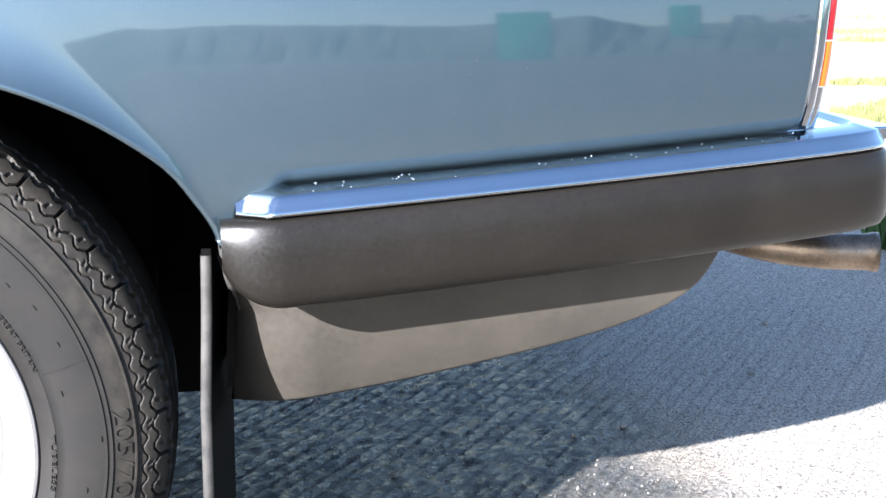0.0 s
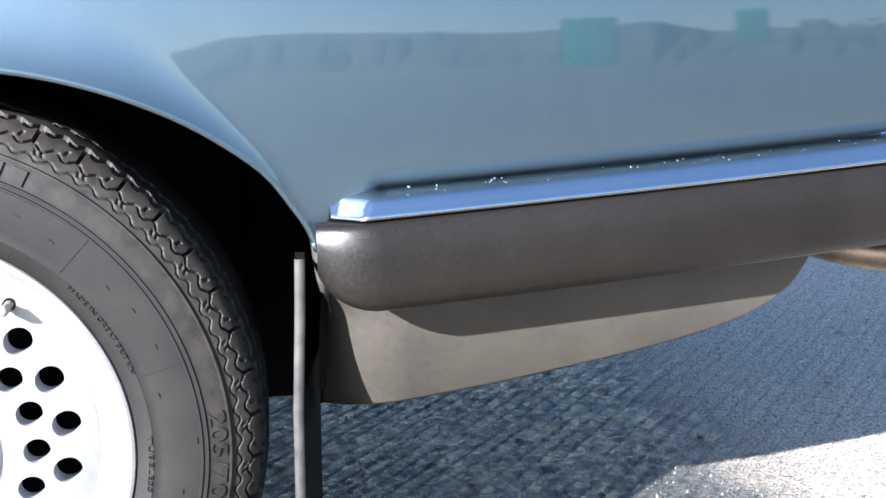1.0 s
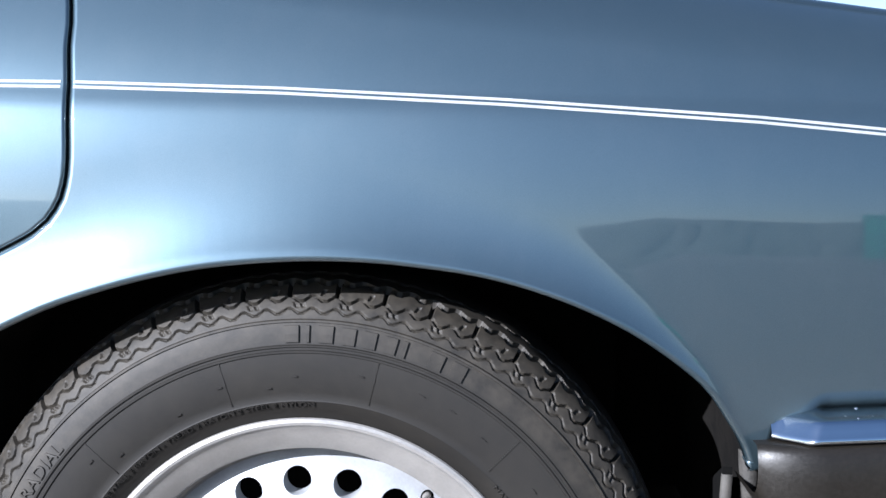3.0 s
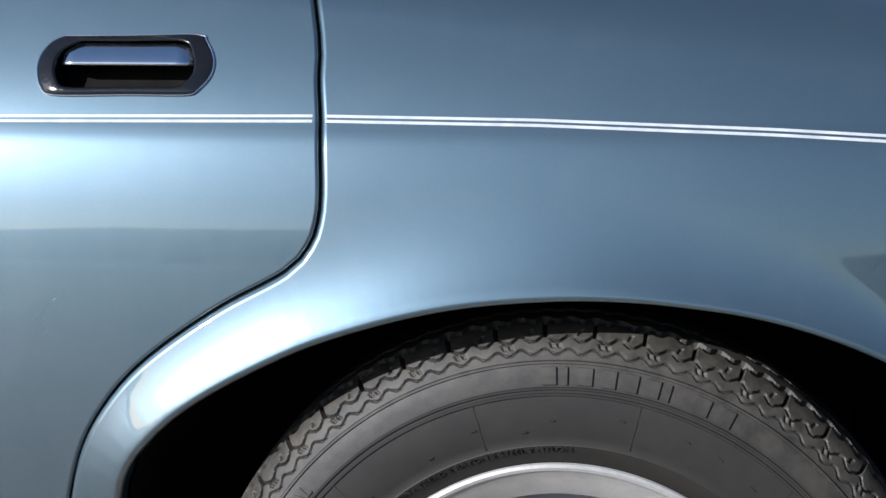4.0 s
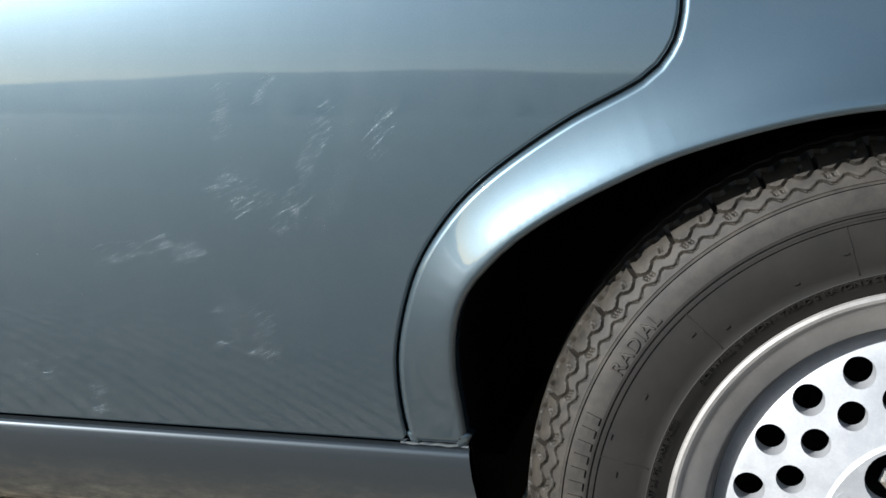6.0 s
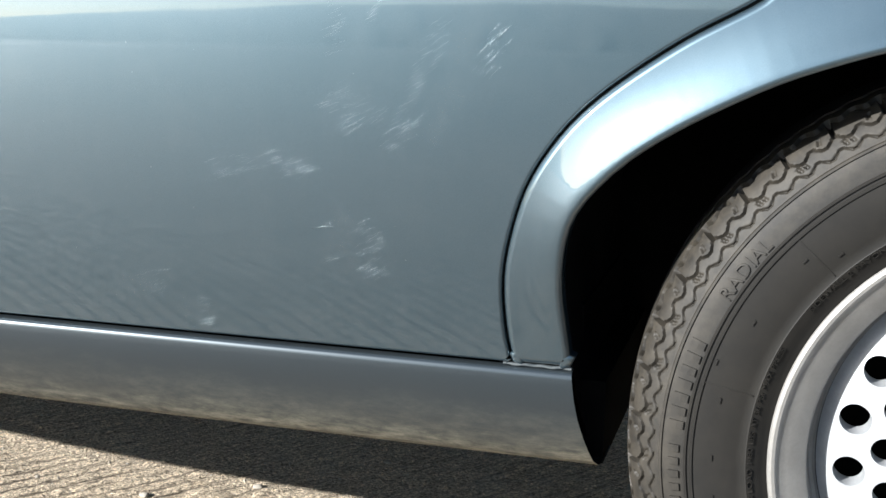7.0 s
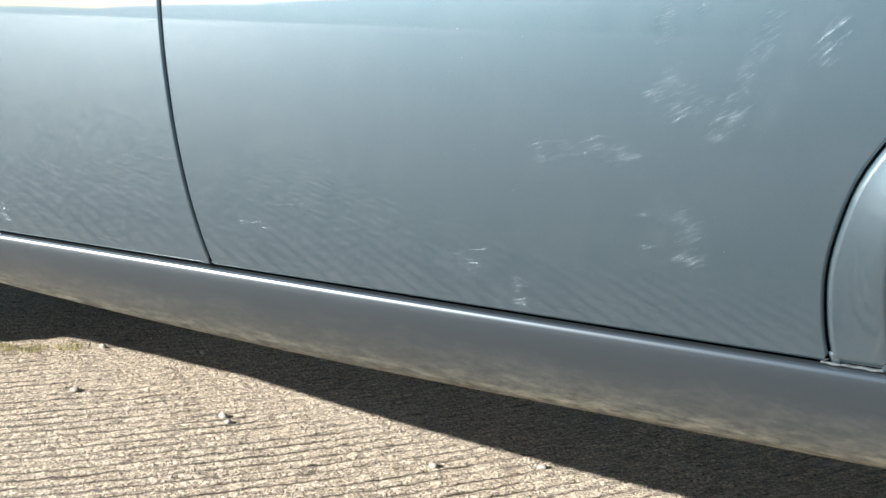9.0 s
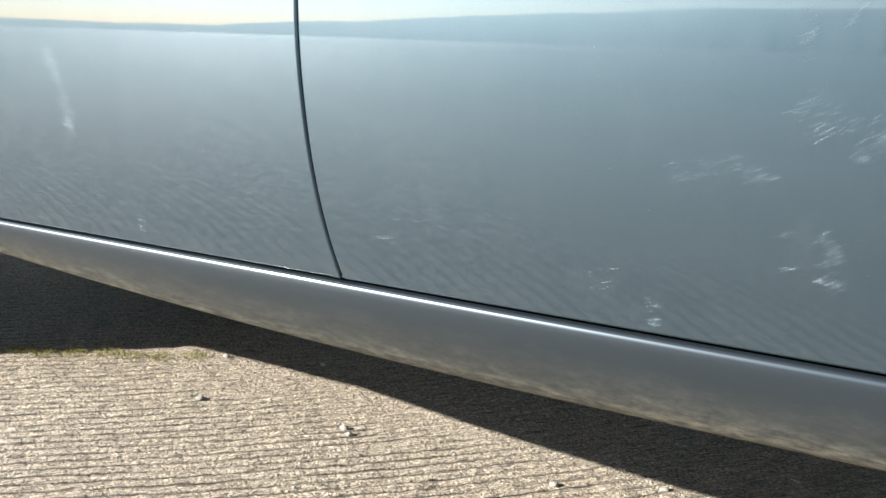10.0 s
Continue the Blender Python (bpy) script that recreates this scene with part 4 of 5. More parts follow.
    v, f = revolve([(0.0313, 0.023), (0.0313, 0.0020), (0.0306, -0.0002), (0.0292, -0.0006), (0.0286, 0.0010)], 60)
    raw("centre_cap", v, f, CHROME, wheel).location = FACE_SHIFT
    v, f = revolve([(0.0288, 0.0014), (0.018, 0.0008), (0.0, 0.0004)], 60)
    raw("cap_badge", v, f, PLASTIC, wheel, "dark centre badge with gold motif").location = FACE_SHIFT
    v, f = revolve([(0.0135, 0.0010), (0.0125, -0.0004), (0.0085, -0.0016), (0.004, -0.0012), (0.0, -0.0020)], 28)
    v = [(x * (1 + 0.13 * math.sin(5 * math.atan2(z, x)) * math.hypot(x, z) / 0.0135), y, z) for x, y, z in v]
    raw("motif", v, f, GOLD, wheel, "worn gold motif").location = FACE_SHIFT
    v, f = revolve([(0.0042, 0.050), (0.0042, 0.030), (0.0034, 0.028), (0.0034, 0.020), (0.0044, 0.019), (0.0044, 0.008), (0.0030, 0.0062), (0.0, 0.006)], 20)
    valve = raw("valve", v, f, RIM_METAL, wheel, "metal tyre valve")
    valve.location = (0.163 * math.cos(radians(52.4)), 0.001, 0.163 * math.sin(radians(52.4)))
    return wheel


wheel = build_wheel("wheel")
wheel.location = (0, 0, HUB_Z)
for m in (pose(-WHEELBASE, 0.0, HUB_Z, 0, 37, 0), pose(0, 2 * CENTRE_Y, HUB_Z, 0, 20, 180), pose(-WHEELBASE, 2 * CENTRE_Y, HUB_Z, 0, 61, 180)):
    copy_thing(wheel, m)


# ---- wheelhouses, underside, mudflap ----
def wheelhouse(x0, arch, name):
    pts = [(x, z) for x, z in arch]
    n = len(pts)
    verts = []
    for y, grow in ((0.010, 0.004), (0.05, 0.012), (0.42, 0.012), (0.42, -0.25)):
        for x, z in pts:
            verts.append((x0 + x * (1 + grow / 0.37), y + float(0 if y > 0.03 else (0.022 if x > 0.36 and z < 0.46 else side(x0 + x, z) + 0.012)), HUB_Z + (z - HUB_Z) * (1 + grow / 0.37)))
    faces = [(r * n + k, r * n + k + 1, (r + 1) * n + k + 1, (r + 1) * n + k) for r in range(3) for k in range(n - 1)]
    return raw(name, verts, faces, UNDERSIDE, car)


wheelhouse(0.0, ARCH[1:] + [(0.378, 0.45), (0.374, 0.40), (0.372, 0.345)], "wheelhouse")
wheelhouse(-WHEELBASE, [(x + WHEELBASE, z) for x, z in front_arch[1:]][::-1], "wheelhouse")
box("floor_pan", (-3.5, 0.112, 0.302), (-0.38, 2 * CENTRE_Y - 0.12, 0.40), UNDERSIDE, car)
# Unseen boxes added to block light that comes through beneath the car.
box("underfloor_light_block", (-2.4, 0.40, 0.215), (-0.42, 0.52, 0.304), UNDERSIDE, car, bevel=0.01)
box("centre_light_block", (-2.6, 0.70, 0.20), (-0.42, 1.0, 0.304), UNDERSIDE, car, bevel=0.03)
# Dark filler boxes added to close the views past sill and wheel.
box("sill_gap_filler", (-0.405, 0.075, 0.262), (-0.352, 0.44, 0.34), UNDERSIDE, car)
box("underbody_filler", (0.06, 0.46, 0.19), (0.42, 1.25, 0.47), UNDERSIDE, car, bevel=0.03)
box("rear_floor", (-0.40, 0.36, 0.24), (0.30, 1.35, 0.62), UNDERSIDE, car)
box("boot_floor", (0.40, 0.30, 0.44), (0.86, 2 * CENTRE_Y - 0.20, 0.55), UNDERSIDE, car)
v, f = [], []
prof = [(0.0115, 0.4855), (0.0095, 0.42), (0.005, 0.33), (0.003, 0.18), (0.0, 0.09)]
for dx in (0.0, 0.0085):
    for y in (0.018, 0.020, 0.19):
        v += [(0.3465 + o + dx + (0.024 if y > 0.1 else 0.0), y + (0.0015 if y == 0.018 else 0), (z - 0.006 if y == 0.018 else z) if z < 0.48 or y < 0.1 else 0.425) for o, z in prof]
m = len(prof)
rows = [list(range(k * m, (k + 1) * m)) for k in range(6)]
order = [0, 1, 2, 5, 4, 3]
for a, b in zip(order, order[1:] + order[:1]):
    f += [(rows[a][k], rows[a][k + 1], rows[b][k + 1], rows[b][k]) for k in range(m - 1)]
f += [(rows[0][0], rows[1][0], rows[4][0], rows[3][0]), (rows[1][0], rows[2][0], rows[5][0], rows[4][0])]
mudflap = raw("mudflap", v, f, FLAP, car, "near-black rubber mudflap behind the wheel", smooth=False)
bm = bmesh.new()
bm.from_mesh(mudflap.data)
bmesh.ops.recalc_face_normals(bm, faces=bm.faces[:])
bm.to_mesh(mudflap.data)
bm.free()


edge = []
for o, z in [(0.0115, 0.4795)] + prof[1:]:
    edge += [(0.3465 + o + dx, 0.0165 + dy, z) for dx, dy in ((-0.0008, 0.004), (0.0002, 0.0), (0.0083, 0.0), (0.0093, 0.004))]
raw("flap_edge", edge, [(4 * k + j, 4 * k + j + 1, 4 * k + j + 5, 4 * k + j + 4) for k in range(m - 1) for j in range(3)], FLAP_EDGE, mudflap, "paler grey edge")


# ---- rear valance, bumper, tail ----
def valance_side(x, z):
    end = np.maximum(0.470 - x, 0) / 0.085
    return 0.010 + 0.09 * x * x + 2.0 * np.maximum(0.475 - z, 0) ** 2 + 0.045 * end * end * smoothstep((0.465 - z) / 0.06)


VALANCE = spline([(0.380, 0.299), (0.45, 0.312), (0.54, 0.324), (0.62, 0.337), (0.708, 0.352), (0.78, 0.368), (0.836, 0.388), (0.870, 0.412), (0.889, 0.443)], 0.02)
panel("rear_valance", np.vstack([[(0.390, 0.50), (0.387, 0.44)], VALANCE, [(0.90, 0.50)]]), valance_side, 0.008, VALANCE_PAINT, car, "grey lower rear panel with dust along its edge", lip=0.008)
edge_path = spline([(0.3745, 0.500), (0.377, 0.470), (0.382, 0.440), (0.390, 0.415)], 0.006)
raw("arch_flange", [(x + dx, float(valance_side(x + dx, z)) - out, z) for x, z in edge_path for dx, out in ((-0.002, -0.006), (0.0, 0.006), (0.011 * min(1, (z - 0.405) * 14), 0.007), (0.015 * min(1, (z - 0.405) * 14), -0.002))],
    [(4 * k + j, 4 * k + j + 1, 4 * k + j + 5, 4 * k + j + 4) for k in range(len(edge_path) - 1) for j in range(3)], FLAP_EDGE, car)


def bumper_path():
    flank = [(x, -0.058 + 0.09 * x * x) for x in np.r_[np.linspace(0.392, 0.46, 20), np.linspace(0.48, 0.975, 28)]]
    turn = spline([flank[-2], flank[-1], (1.018, 0.038), (1.048, 0.052), (1.064, 0.076), (1.072, 0.11), (1.078, 0.16), (1.094, 0.30)], 0.008)[5:]
    turn = [tuple(p) for p in turn if p[0] > 0.978]
    back = [(1.094 + 0.02 * math.sin(math.pi * k / 20), 0.30 + (2 * CENTRE_Y - 0.60) * k / 20) for k in range(1, 20)]
    half = flank + turn
    pts = half + back + [(x, 2 * CENTRE_Y - y) for x, y in half[::-1]]
    return [(x, y, 0.05 * (min(x, 1.05) - 0.39)) for x, y in pts]


BUMPER = bumper_path()
RUBBER_PATH = [(x, -0.058 + 0.09 * x * x, 0.05 * (x - 0.39)) for x in np.linspace(0.377, 0.391, 8)] + BUMPER[1:]


def blade_end(k, prof):
    """The blade's tip is cut back in one slanted facet."""
    x = BUMPER[k][0]
    return [(o - 0.027 * max(0.0, 1 - max(0.0, x - 0.392 - 0.5 * (u - 0.522)) / 0.026), u) for o, u in prof]


def rubber_end(k, prof):
    x = RUBBER_PATH[k][0]
    t = max(0.0, min(1.0, (x - 0.375) / 0.058))
    tall = math.sqrt(max(1 - (1 - t) ** 2, 0.0))
    back = -0.020 * (1 - t) ** 2
    return [(o + back, 0.519 + (u - 0.519) * (0.35 + 0.65 * tall)) for o, u in prof]


bumper = new("rear_bumper")
bumper.parent = car
sweep("chrome_blade", BUMPER, [(-0.003, 0.5212), (-0.0004, 0.5218), (0.0006, 0.5232), (0.0003, 0.5252), (-0.0008, 0.5268), (-0.0034, 0.5315), (-0.0060, 0.5360), (-0.0078, 0.5385), (-0.0090, 0.5393), (-0.0105, 0.5397), (-0.0330, 0.5447), (-0.0360, 0.5440), (-0.040, 0.5400), (-0.050, 0.5400)], CHROME, bumper,
      "chrome bumper blade with water drops", scale=blade_end)
sweep("rubber_face", RUBBER_PATH, [(-0.030, 0.5195), (-0.003, 0.5195), (0.0005, 0.5175), (0.0030, 0.5125), (0.0050, 0.5055), (0.0066, 0.4975), (0.0075, 0.489), (0.0075, 0.462), (0.0055, 0.449), (0.001, 0.4415), (-0.006, 0.4385), (-0.012, 0.4392), (-0.06, 0.4430)], PLASTIC, bumper,
      "black plastic bumper face, faded brown", scale=rubber_end)
rng = random.Random(11)
for k in range(60):
    x = rng.uniform(0.44, 0.95)
    o = rng.uniform(0.012, 0.031)
    r = rng.uniform(0.0004, 0.0013)
    bm = bmesh.new()
    bmesh.ops.create_icosphere(bm, subdivisions=2, radius=r)
    for v in bm.verts:
        v.co.z *= 0.55
    part("water_drop", bm, CHROME, bumper).location = (x, -0.058 + 0.09 * x * x + o, 0.5397 + 0.05 * (x - 0.39) + (o - 0.0105) * 0.222)

lamp = new("tail_lamp")
lamp.parent = car


def lamp_strip(name, z0, z1, x0, x1, mat, label, bulge, start=0.006):
    rows = []
    for z in np.linspace(z0, z1, 24):
        lean = np.interp(z, [0.575, 0.60, 0.645, 0.70, 0.76, 0.85], [0.960, 0.966, 0.972, 0.977, 0.979, 0.975])
        y0 = 0.09 * 0.96 * 0.96 - 0.03 + 0.436 * (z - 0.62) ** 2 + max(z - 0.80, 0) ** 2
        for u in np.linspace(0, 1, 7):
            rows.append((lean + x0 + (x1 - x0) * math.sin(u * math.pi / 2), y0 + start + bulge * u * u, z))
    raw(name, rows, [(r * 7 + c, r * 7 + c + 1, (r + 1) * 7 + c + 1, (r + 1) * 7 + c) for r in range(23) for c in range(6)], mat, lamp, label)


lamp_strip("chrome_bezel", 0.578, 0.85, 0.0, 0.011, CHROME, "chrome tail lamp surround", 0.007)
lamp_strip("lamp_plinth", 0.574, 0.616, 0.0105, 0.022, CHROME, "chrome foot of the tail lamp", 0.010, 0.012)
lamp_strip("amber_lens", 0.617, 0.662, 0.0105, 0.023, LENS_AMBER, "amber indicator lens", 0.011, 0.012)
lamp_strip("red_lens", 0.6635, 0.80, 0.0105, 0.023, LENS_RED, "red tail lens", 0.011, 0.012)
box("blade_top", (0.94, 0.07, 0.560), (1.074, 2 * CENTRE_Y - 0.07, 0.5735), CHROME, bumper, bevel=0.002)
box("tail_panel", (0.90, 0.075, 0.50), (0.985, 2 * CENTRE_Y - 0.075, 0.80), PAINT, car, bevel=0.02)

pipe = spline([(0.80, 0.45, 0.46), (0.95, 0.36, 0.425), (1.03, 0.29, 0.406), (1.09, 0.25, 0.401), (1.155, 0.225, 0.401)], 0.006)
verts, faces = [], []
for k, p in enumerate(pipe):
    d = np.gradient(pipe, axis=0)[k]
    d = Vector(d).normalized()
    a = d.cross(Vector((0, 0, 1))).normalized()
    b = a.cross(d)
    for j in range(24):
        an = 2 * math.pi * j / 24
        verts.append(tuple(Vector(p) + (0.0205 if k < len(pipe) - 2 else 0.0222) * (a * math.cos(an) + b * math.sin(an))))
faces = [(k * 24 + j, k * 24 + (j + 1) % 24, (k + 1) * 24 + (j + 1) % 24, (k + 1) * 24 + j) for k in range(len(pipe) - 1) for j in range(24)]
exhaust = raw("tailpipe", verts, faces, STEEL, car, "browned steel tailpipe")
mod = exhaust.modifiers.new("thick", "SOLIDIFY")
mod.thickness = 0.002

# ---- far side, deck, roof and glass, plainly ----
GLASS = plain("dark_window_glass", (0.010, 0.012, 0.013), (0.016, 0.018, 0.019), 2.0, 0.05)


def far(fn):
    return lambda x, z: 2 * CENTRE_Y - fn(x, z)


far_outline = np.vstack([straight([(0.98, 0.84), (0.98, 0.50), (0.40, 0.50)], 0.05), ARCH_CURVE[::-1][::3], straight([(-0.36, 0.27), (-2.48, 0.27)], 0.08), spline(front_arch, 0.05),
                         straight([(-3.3, 0.42), (-3.68, 0.45), (-3.72, 0.60), (-3.70, 0.74), (-3.5, 0.80), (-2.6, 0.90), (-2.18, 0.955), (-0.30, 0.965)], 0.06),
                         [(x, wing_top(x) - 0.002) for x in np.linspace(-0.235, 0.95, 20)]])
panel("far_side", far_outline, far(side), 0.025, PAINT, car, flip=-1.0)


def deck(name, stations, mat, label=""):
    """A sheet over the car from side to side: rows of (x, z at the edge, z at the middle, y of the edge)."""
    rows = []
    for x, ze, zm, ye in stations:
        for u in np.linspace(-1, 1, 21):
            rows.append((x, CENTRE_Y + u * (CENTRE_Y - ye), ze + (zm - ze) * (1 - u**4)))
    n = len(stations)
    raw(name, rows, [(r * 21 + c, (r + 1) * 21 + c, (r + 1) * 21 + c + 1, r * 21 + c + 1) for r in range(n - 1) for c in range(20)], mat, car, label)


def edge_y(x, z):
    return float(side(x, z)) - 0.001


deck("boot_lid", [(x, float(wing_top(x)) - 0.003, float(wing_top(x)) + 0.004, edge_y(x, float(wing_top(x)) - 0.003)) for x in np.linspace(0.96, 0.02, 16)], PAINT)
deck("tail_skin", [(0.975, 0.52, 0.52, 0.09), (0.985, 0.66, 0.66, 0.085), (0.985, 0.76, 0.76, 0.09), (0.96, float(wing_top(0.96)) - 0.003, float(wing_top(0.96)) + 0.004, edge_y(0.96, 0.83))], PAINT)
deck("rear_window", [(0.02, 0.943, 0.947, edge_y(0.02, 0.94)), (-0.30, 1.10, 1.13, 0.16), (-0.62, 1.28, 1.31, 0.26)], GLASS)
deck("roof", [(-0.62, 1.28, 1.31, 0.26), (-0.9, 1.315, 1.36, 0.25), (-1.3, 1.325, 1.375, 0.25), (-1.7, 1.30, 1.345, 0.26)], PAINT)
deck("windscreen", [(-1.70, 1.30, 1.345, 0.26), (-2.0, 1.12, 1.16, 0.15), (-2.25, 0.955, 0.99, 0.07)], GLASS)
deck("bonnet", [(-2.25, 0.945, 0.99, 0.06), (-2.7, 0.885, 0.96, 0.04), (-3.3, 0.825, 0.90, 0.05), (-3.68, 0.745, 0.80, 0.09)], PAINT)
deck("nose", [(-3.68, 0.745, 0.80, 0.09), (-3.74, 0.60, 0.60, 0.08), (-3.70, 0.42, 0.42, 0.10)], PAINT)
for s in (1, -1):
    yy = lambda y: y if s > 0 else 2 * CENTRE_Y - y
    low = [(-0.24, 0.962), (-0.8, 0.964), (-1.4, 0.964), (-2.2, 0.958)]
    high = [(-0.62, 1.28), (-0.9, 1.315), (-1.3, 1.325), (-1.7, 1.30)]
    verts = [(x, yy(edge_y(x, z - 0.004) + 0.004), z) for x, z in low] + [(x, yy(0.255), z) for x, z in high]
    raw("side_window", verts, [(k, k + 1, k + 5, k + 4) for k in range(3)], GLASS, car)

# ---- surroundings that show in the paint ----

HILL = plain("wooded_hillside", (0.028, 0.044, 0.036), (0.075, 0.095, 0.075), 0.35, 0.95, 0.0, 0.0, 3.0)
GREEN = plain("green_sheeting", (0.06, 0.50, 0.38), (0.09, 0.60, 0.46), 1.5, 0.5)
gt = GREEN.node_tree
through_light = node(gt, "ShaderNodeBsdfTranslucent", Color=(0.10, 0.80, 0.62, 1))
both_ways = node(gt, "ShaderNodeMixShader", Fac=0.42)
gt.links.new(gt.nodes["Principled BSDF"].outputs[0], both_ways.inputs[1])
gt.links.new(through_light.outputs[0], both_ways.inputs[2])
gt.links.new(both_ways.outputs[0], gt.nodes["Material Output"].inputs["Surface"])
WHITE = plain("white_vehicle_paint", (0.72, 0.72, 0.70), (0.80, 0.80, 0.79), 2.0, 0.3)
WEED = plain("green_leaf", (0.03, 0.07, 0.02), (0.07, 0.14, 0.04), 20.0, 0.7)
GRASS = plain("dry_grass", (0.10, 0.13, 0.030), (0.30, 0.29, 0.11), 9.0, 0.9, 0.0, 0.4)


def toward(az, far_off):
    """A place on the ground seen from the car at an angle (degrees) from straight out, turning towards its tail."""
    return far_off * math.sin(radians(az)), -far_off * math.cos(radians(az))


def hillside():
    rng = np.random.default_rng(8)
    az = np.linspace(-100, 100, 420)
    crest = np.interp(az, [-100, -56, -45, -40, -34, -24, -14, -5, 4, 11, 18, 21, 25, 32.7, 36.8, 41, 55, 100],
                      [0.2, 0.2, 0.4, 1.3, 2.4, 4.2, 5.1, 4.8, 4.2, 4.4, 4.2, 3.7, 3.9, 4.5, 3.1, 3.1, 2.6, 2.2])
    for k in range(1, 7):
        crest += 0.05 * np.sin(az * 0.35 * 1.7**k + rng.uniform(0, 6)) / (0.6 * k)
    verts = []
    for a, e in zip(az, crest):
        for share, dist in ((0.0, 58.0), (0.12, 64.0), (0.40, 78.0), (0.75, 96.0), (1.0, 110.0), (0.9, 130.0), (0.0, 170.0)):
            x, y = toward(a, dist)
            verts.append((x, y, -0.2 + share * (110.0 * math.tan(radians(e)) + 0.9) + (0.18 * rng.standard_normal() if 0 < share < 0.95 else 0)))
    faces = [(7 * k + j, 7 * k + j + 1, 7 * k + j + 8, 7 * k + j + 7) for k in range(len(az) - 1) for j in range(6)]
    ob = raw("hillside_backdrop", verts, faces, HILL)
    tagged(ob, "low dark wooded hillside beyond the yard", "hill", kind="structure")


hillside()


def green_shelter(az, far_off, wide, tall, rounded):
    """A box of green sheeting on a frame, its front towards the car."""
    top = new("green_shelter")
    x, y = toward(az, far_off)
    bm = bmesh.new()
    bmesh.ops.create_cube(bm, size=1.0)
    for v in bm.verts:
        v.co = (v.co.x * wide, v.co.y * wide * 0.8, (v.co.z + 0.5) * tall + 0.02)
    rear = [f for f in bm.faces if f.normal.y > 0.9]
    bmesh.ops.delete(bm, geom=rear, context="FACES")
    up = [e for e in bm.edges if len(e.link_faces) == 2 and all(v.co.z > tall * 0.9 for v in e.verts)]
    bmesh.ops.bevel(bm, geom=up, offset=rounded, segments=5, affect="EDGES", profile=0.5)
    part("cover", bm, GREEN, top, smooth=False)
    for sx in (-1, 1):
        box("post", (sx * wide * 0.5 - 0.03, -wide * 0.4 - 0.04, 0.0), (sx * wide * 0.5 + 0.03, -wide * 0.4 + 0.02, tall * 0.97), PLASTIC, top)
    top.matrix_basis = pose(x, y, 0, 0, 0, az + 180)
    tagged(top, "green sheeting shelter standing across the yard", "shelter", group="shelters across the yard")


green_shelter(28.9, 45.0, 2.75, 4.75, 0.15)
green_shelter(39.3, 80.0, 2.9, 8.6, 0.9)


def van(az, far_off, turn, up):
    """A white van with windows and wheels, far across the yard."""
    top = new("white_van")
    bm = bmesh.new()
    outline = [(-2.3, 0.45), (2.3, 0.45), (2.35, 1.0), (1.7, 1.15), (1.15, 1.95), (-2.2, 2.0), (-2.32, 1.2)]
    a = [bm.verts.new((x, -0.9, z)) for x, z in outline]
    b = [bm.verts.new((x, 0.9, z)) for x, z in outline]
    n = len(outline)
    bm.faces.new(a)
    bm.faces.new(b[::-1])
    for k in range(n):
        bm.faces.new((a[k], b[k], b[(k + 1) % n], a[(k + 1) % n]))
    bmesh.ops.recalc_face_normals(bm, faces=bm.faces[:])
    bmesh.ops.bevel(bm, geom=bm.edges[:], offset=0.06, segments=2, affect="EDGES")
    part("body", bm, WHITE, top, smooth=False)
    box("side_glass", (0.1, -0.915, 1.2), (1.2, -0.902, 1.75), GLASS, top)
    box("side_glass", (0.1, 0.902, 1.2), (1.2, 0.915, 1.75), GLASS, top)
    for x in (-1.5, 1.5):
        for y in (-0.82, 0.82):
            v, f = revolve([(0.01, -0.1), (0.26, -0.1), (0.33, -0.07), (0.33, 0.07), (0.26, 0.1), (0.01, 0.1)], 24)
            w = raw("van_wheel", v, f, RUBBER, top)
            w.location = (x, y, 0.33)
    x, y = toward(az, far_off)
    top.matrix_basis = pose(x, y, up, 0, 0, turn)
    tagged(top, "white van parked on the crest of the hillside", "van", group="vans across the yard")


van(43.4, 110.0, 42, 6.25)
van(46.6, 110.0, 52, 6.05)

# ---- small things ----
def scuffs(cx, cz, n, wide, tall, lean, seed, owner, angle, swing=9.0):
    """A worn zone of hair-fine rounded scratches, each lying its own way."""
    r = random.Random(seed)
    verts, faces = [], []
    c, k = math.cos(radians(lean)), math.sin(radians(lean))
    for _ in range(n):
        u, v = r.uniform(-1, 1) * wide * 1.2, r.uniform(-1, 1) * tall * 1.2
        x, z = cx + u * c + v * k, cz + v * c - u * k
        an = radians(angle + r.uniform(-swing, swing))
        half, w = r.uniform(0.0035, 0.0095), r.uniform(0.00003, 0.000065)
        b = len(verts)
        for along, thin in ((-1, 0.1), (-0.4, 1.0), (0.4, 1.0), (1, 0.1)):
            for across, up in ((-1, 0.0), (-0.5, 0.75), (0.5, 0.75), (1, 0.0)):
                px = x + along * half * math.cos(an) - across * w * thin * math.sin(an)
                pz = z + along * half * math.sin(an) + across * w * thin * math.cos(an)
                verts.append((px, float(side(px, pz)) - 0.0002 - up * w * thin, pz))
        faces += [(b + 4 * i + j, b + 4 * i + j + 1, b + 4 * i + j + 5, b + 4 * i + j + 4) for i in range(3) for j in range(3)]
    raw("scuff_mark", verts, faces, SCUFF, owner, "fine pale scuffs in the lacquer")


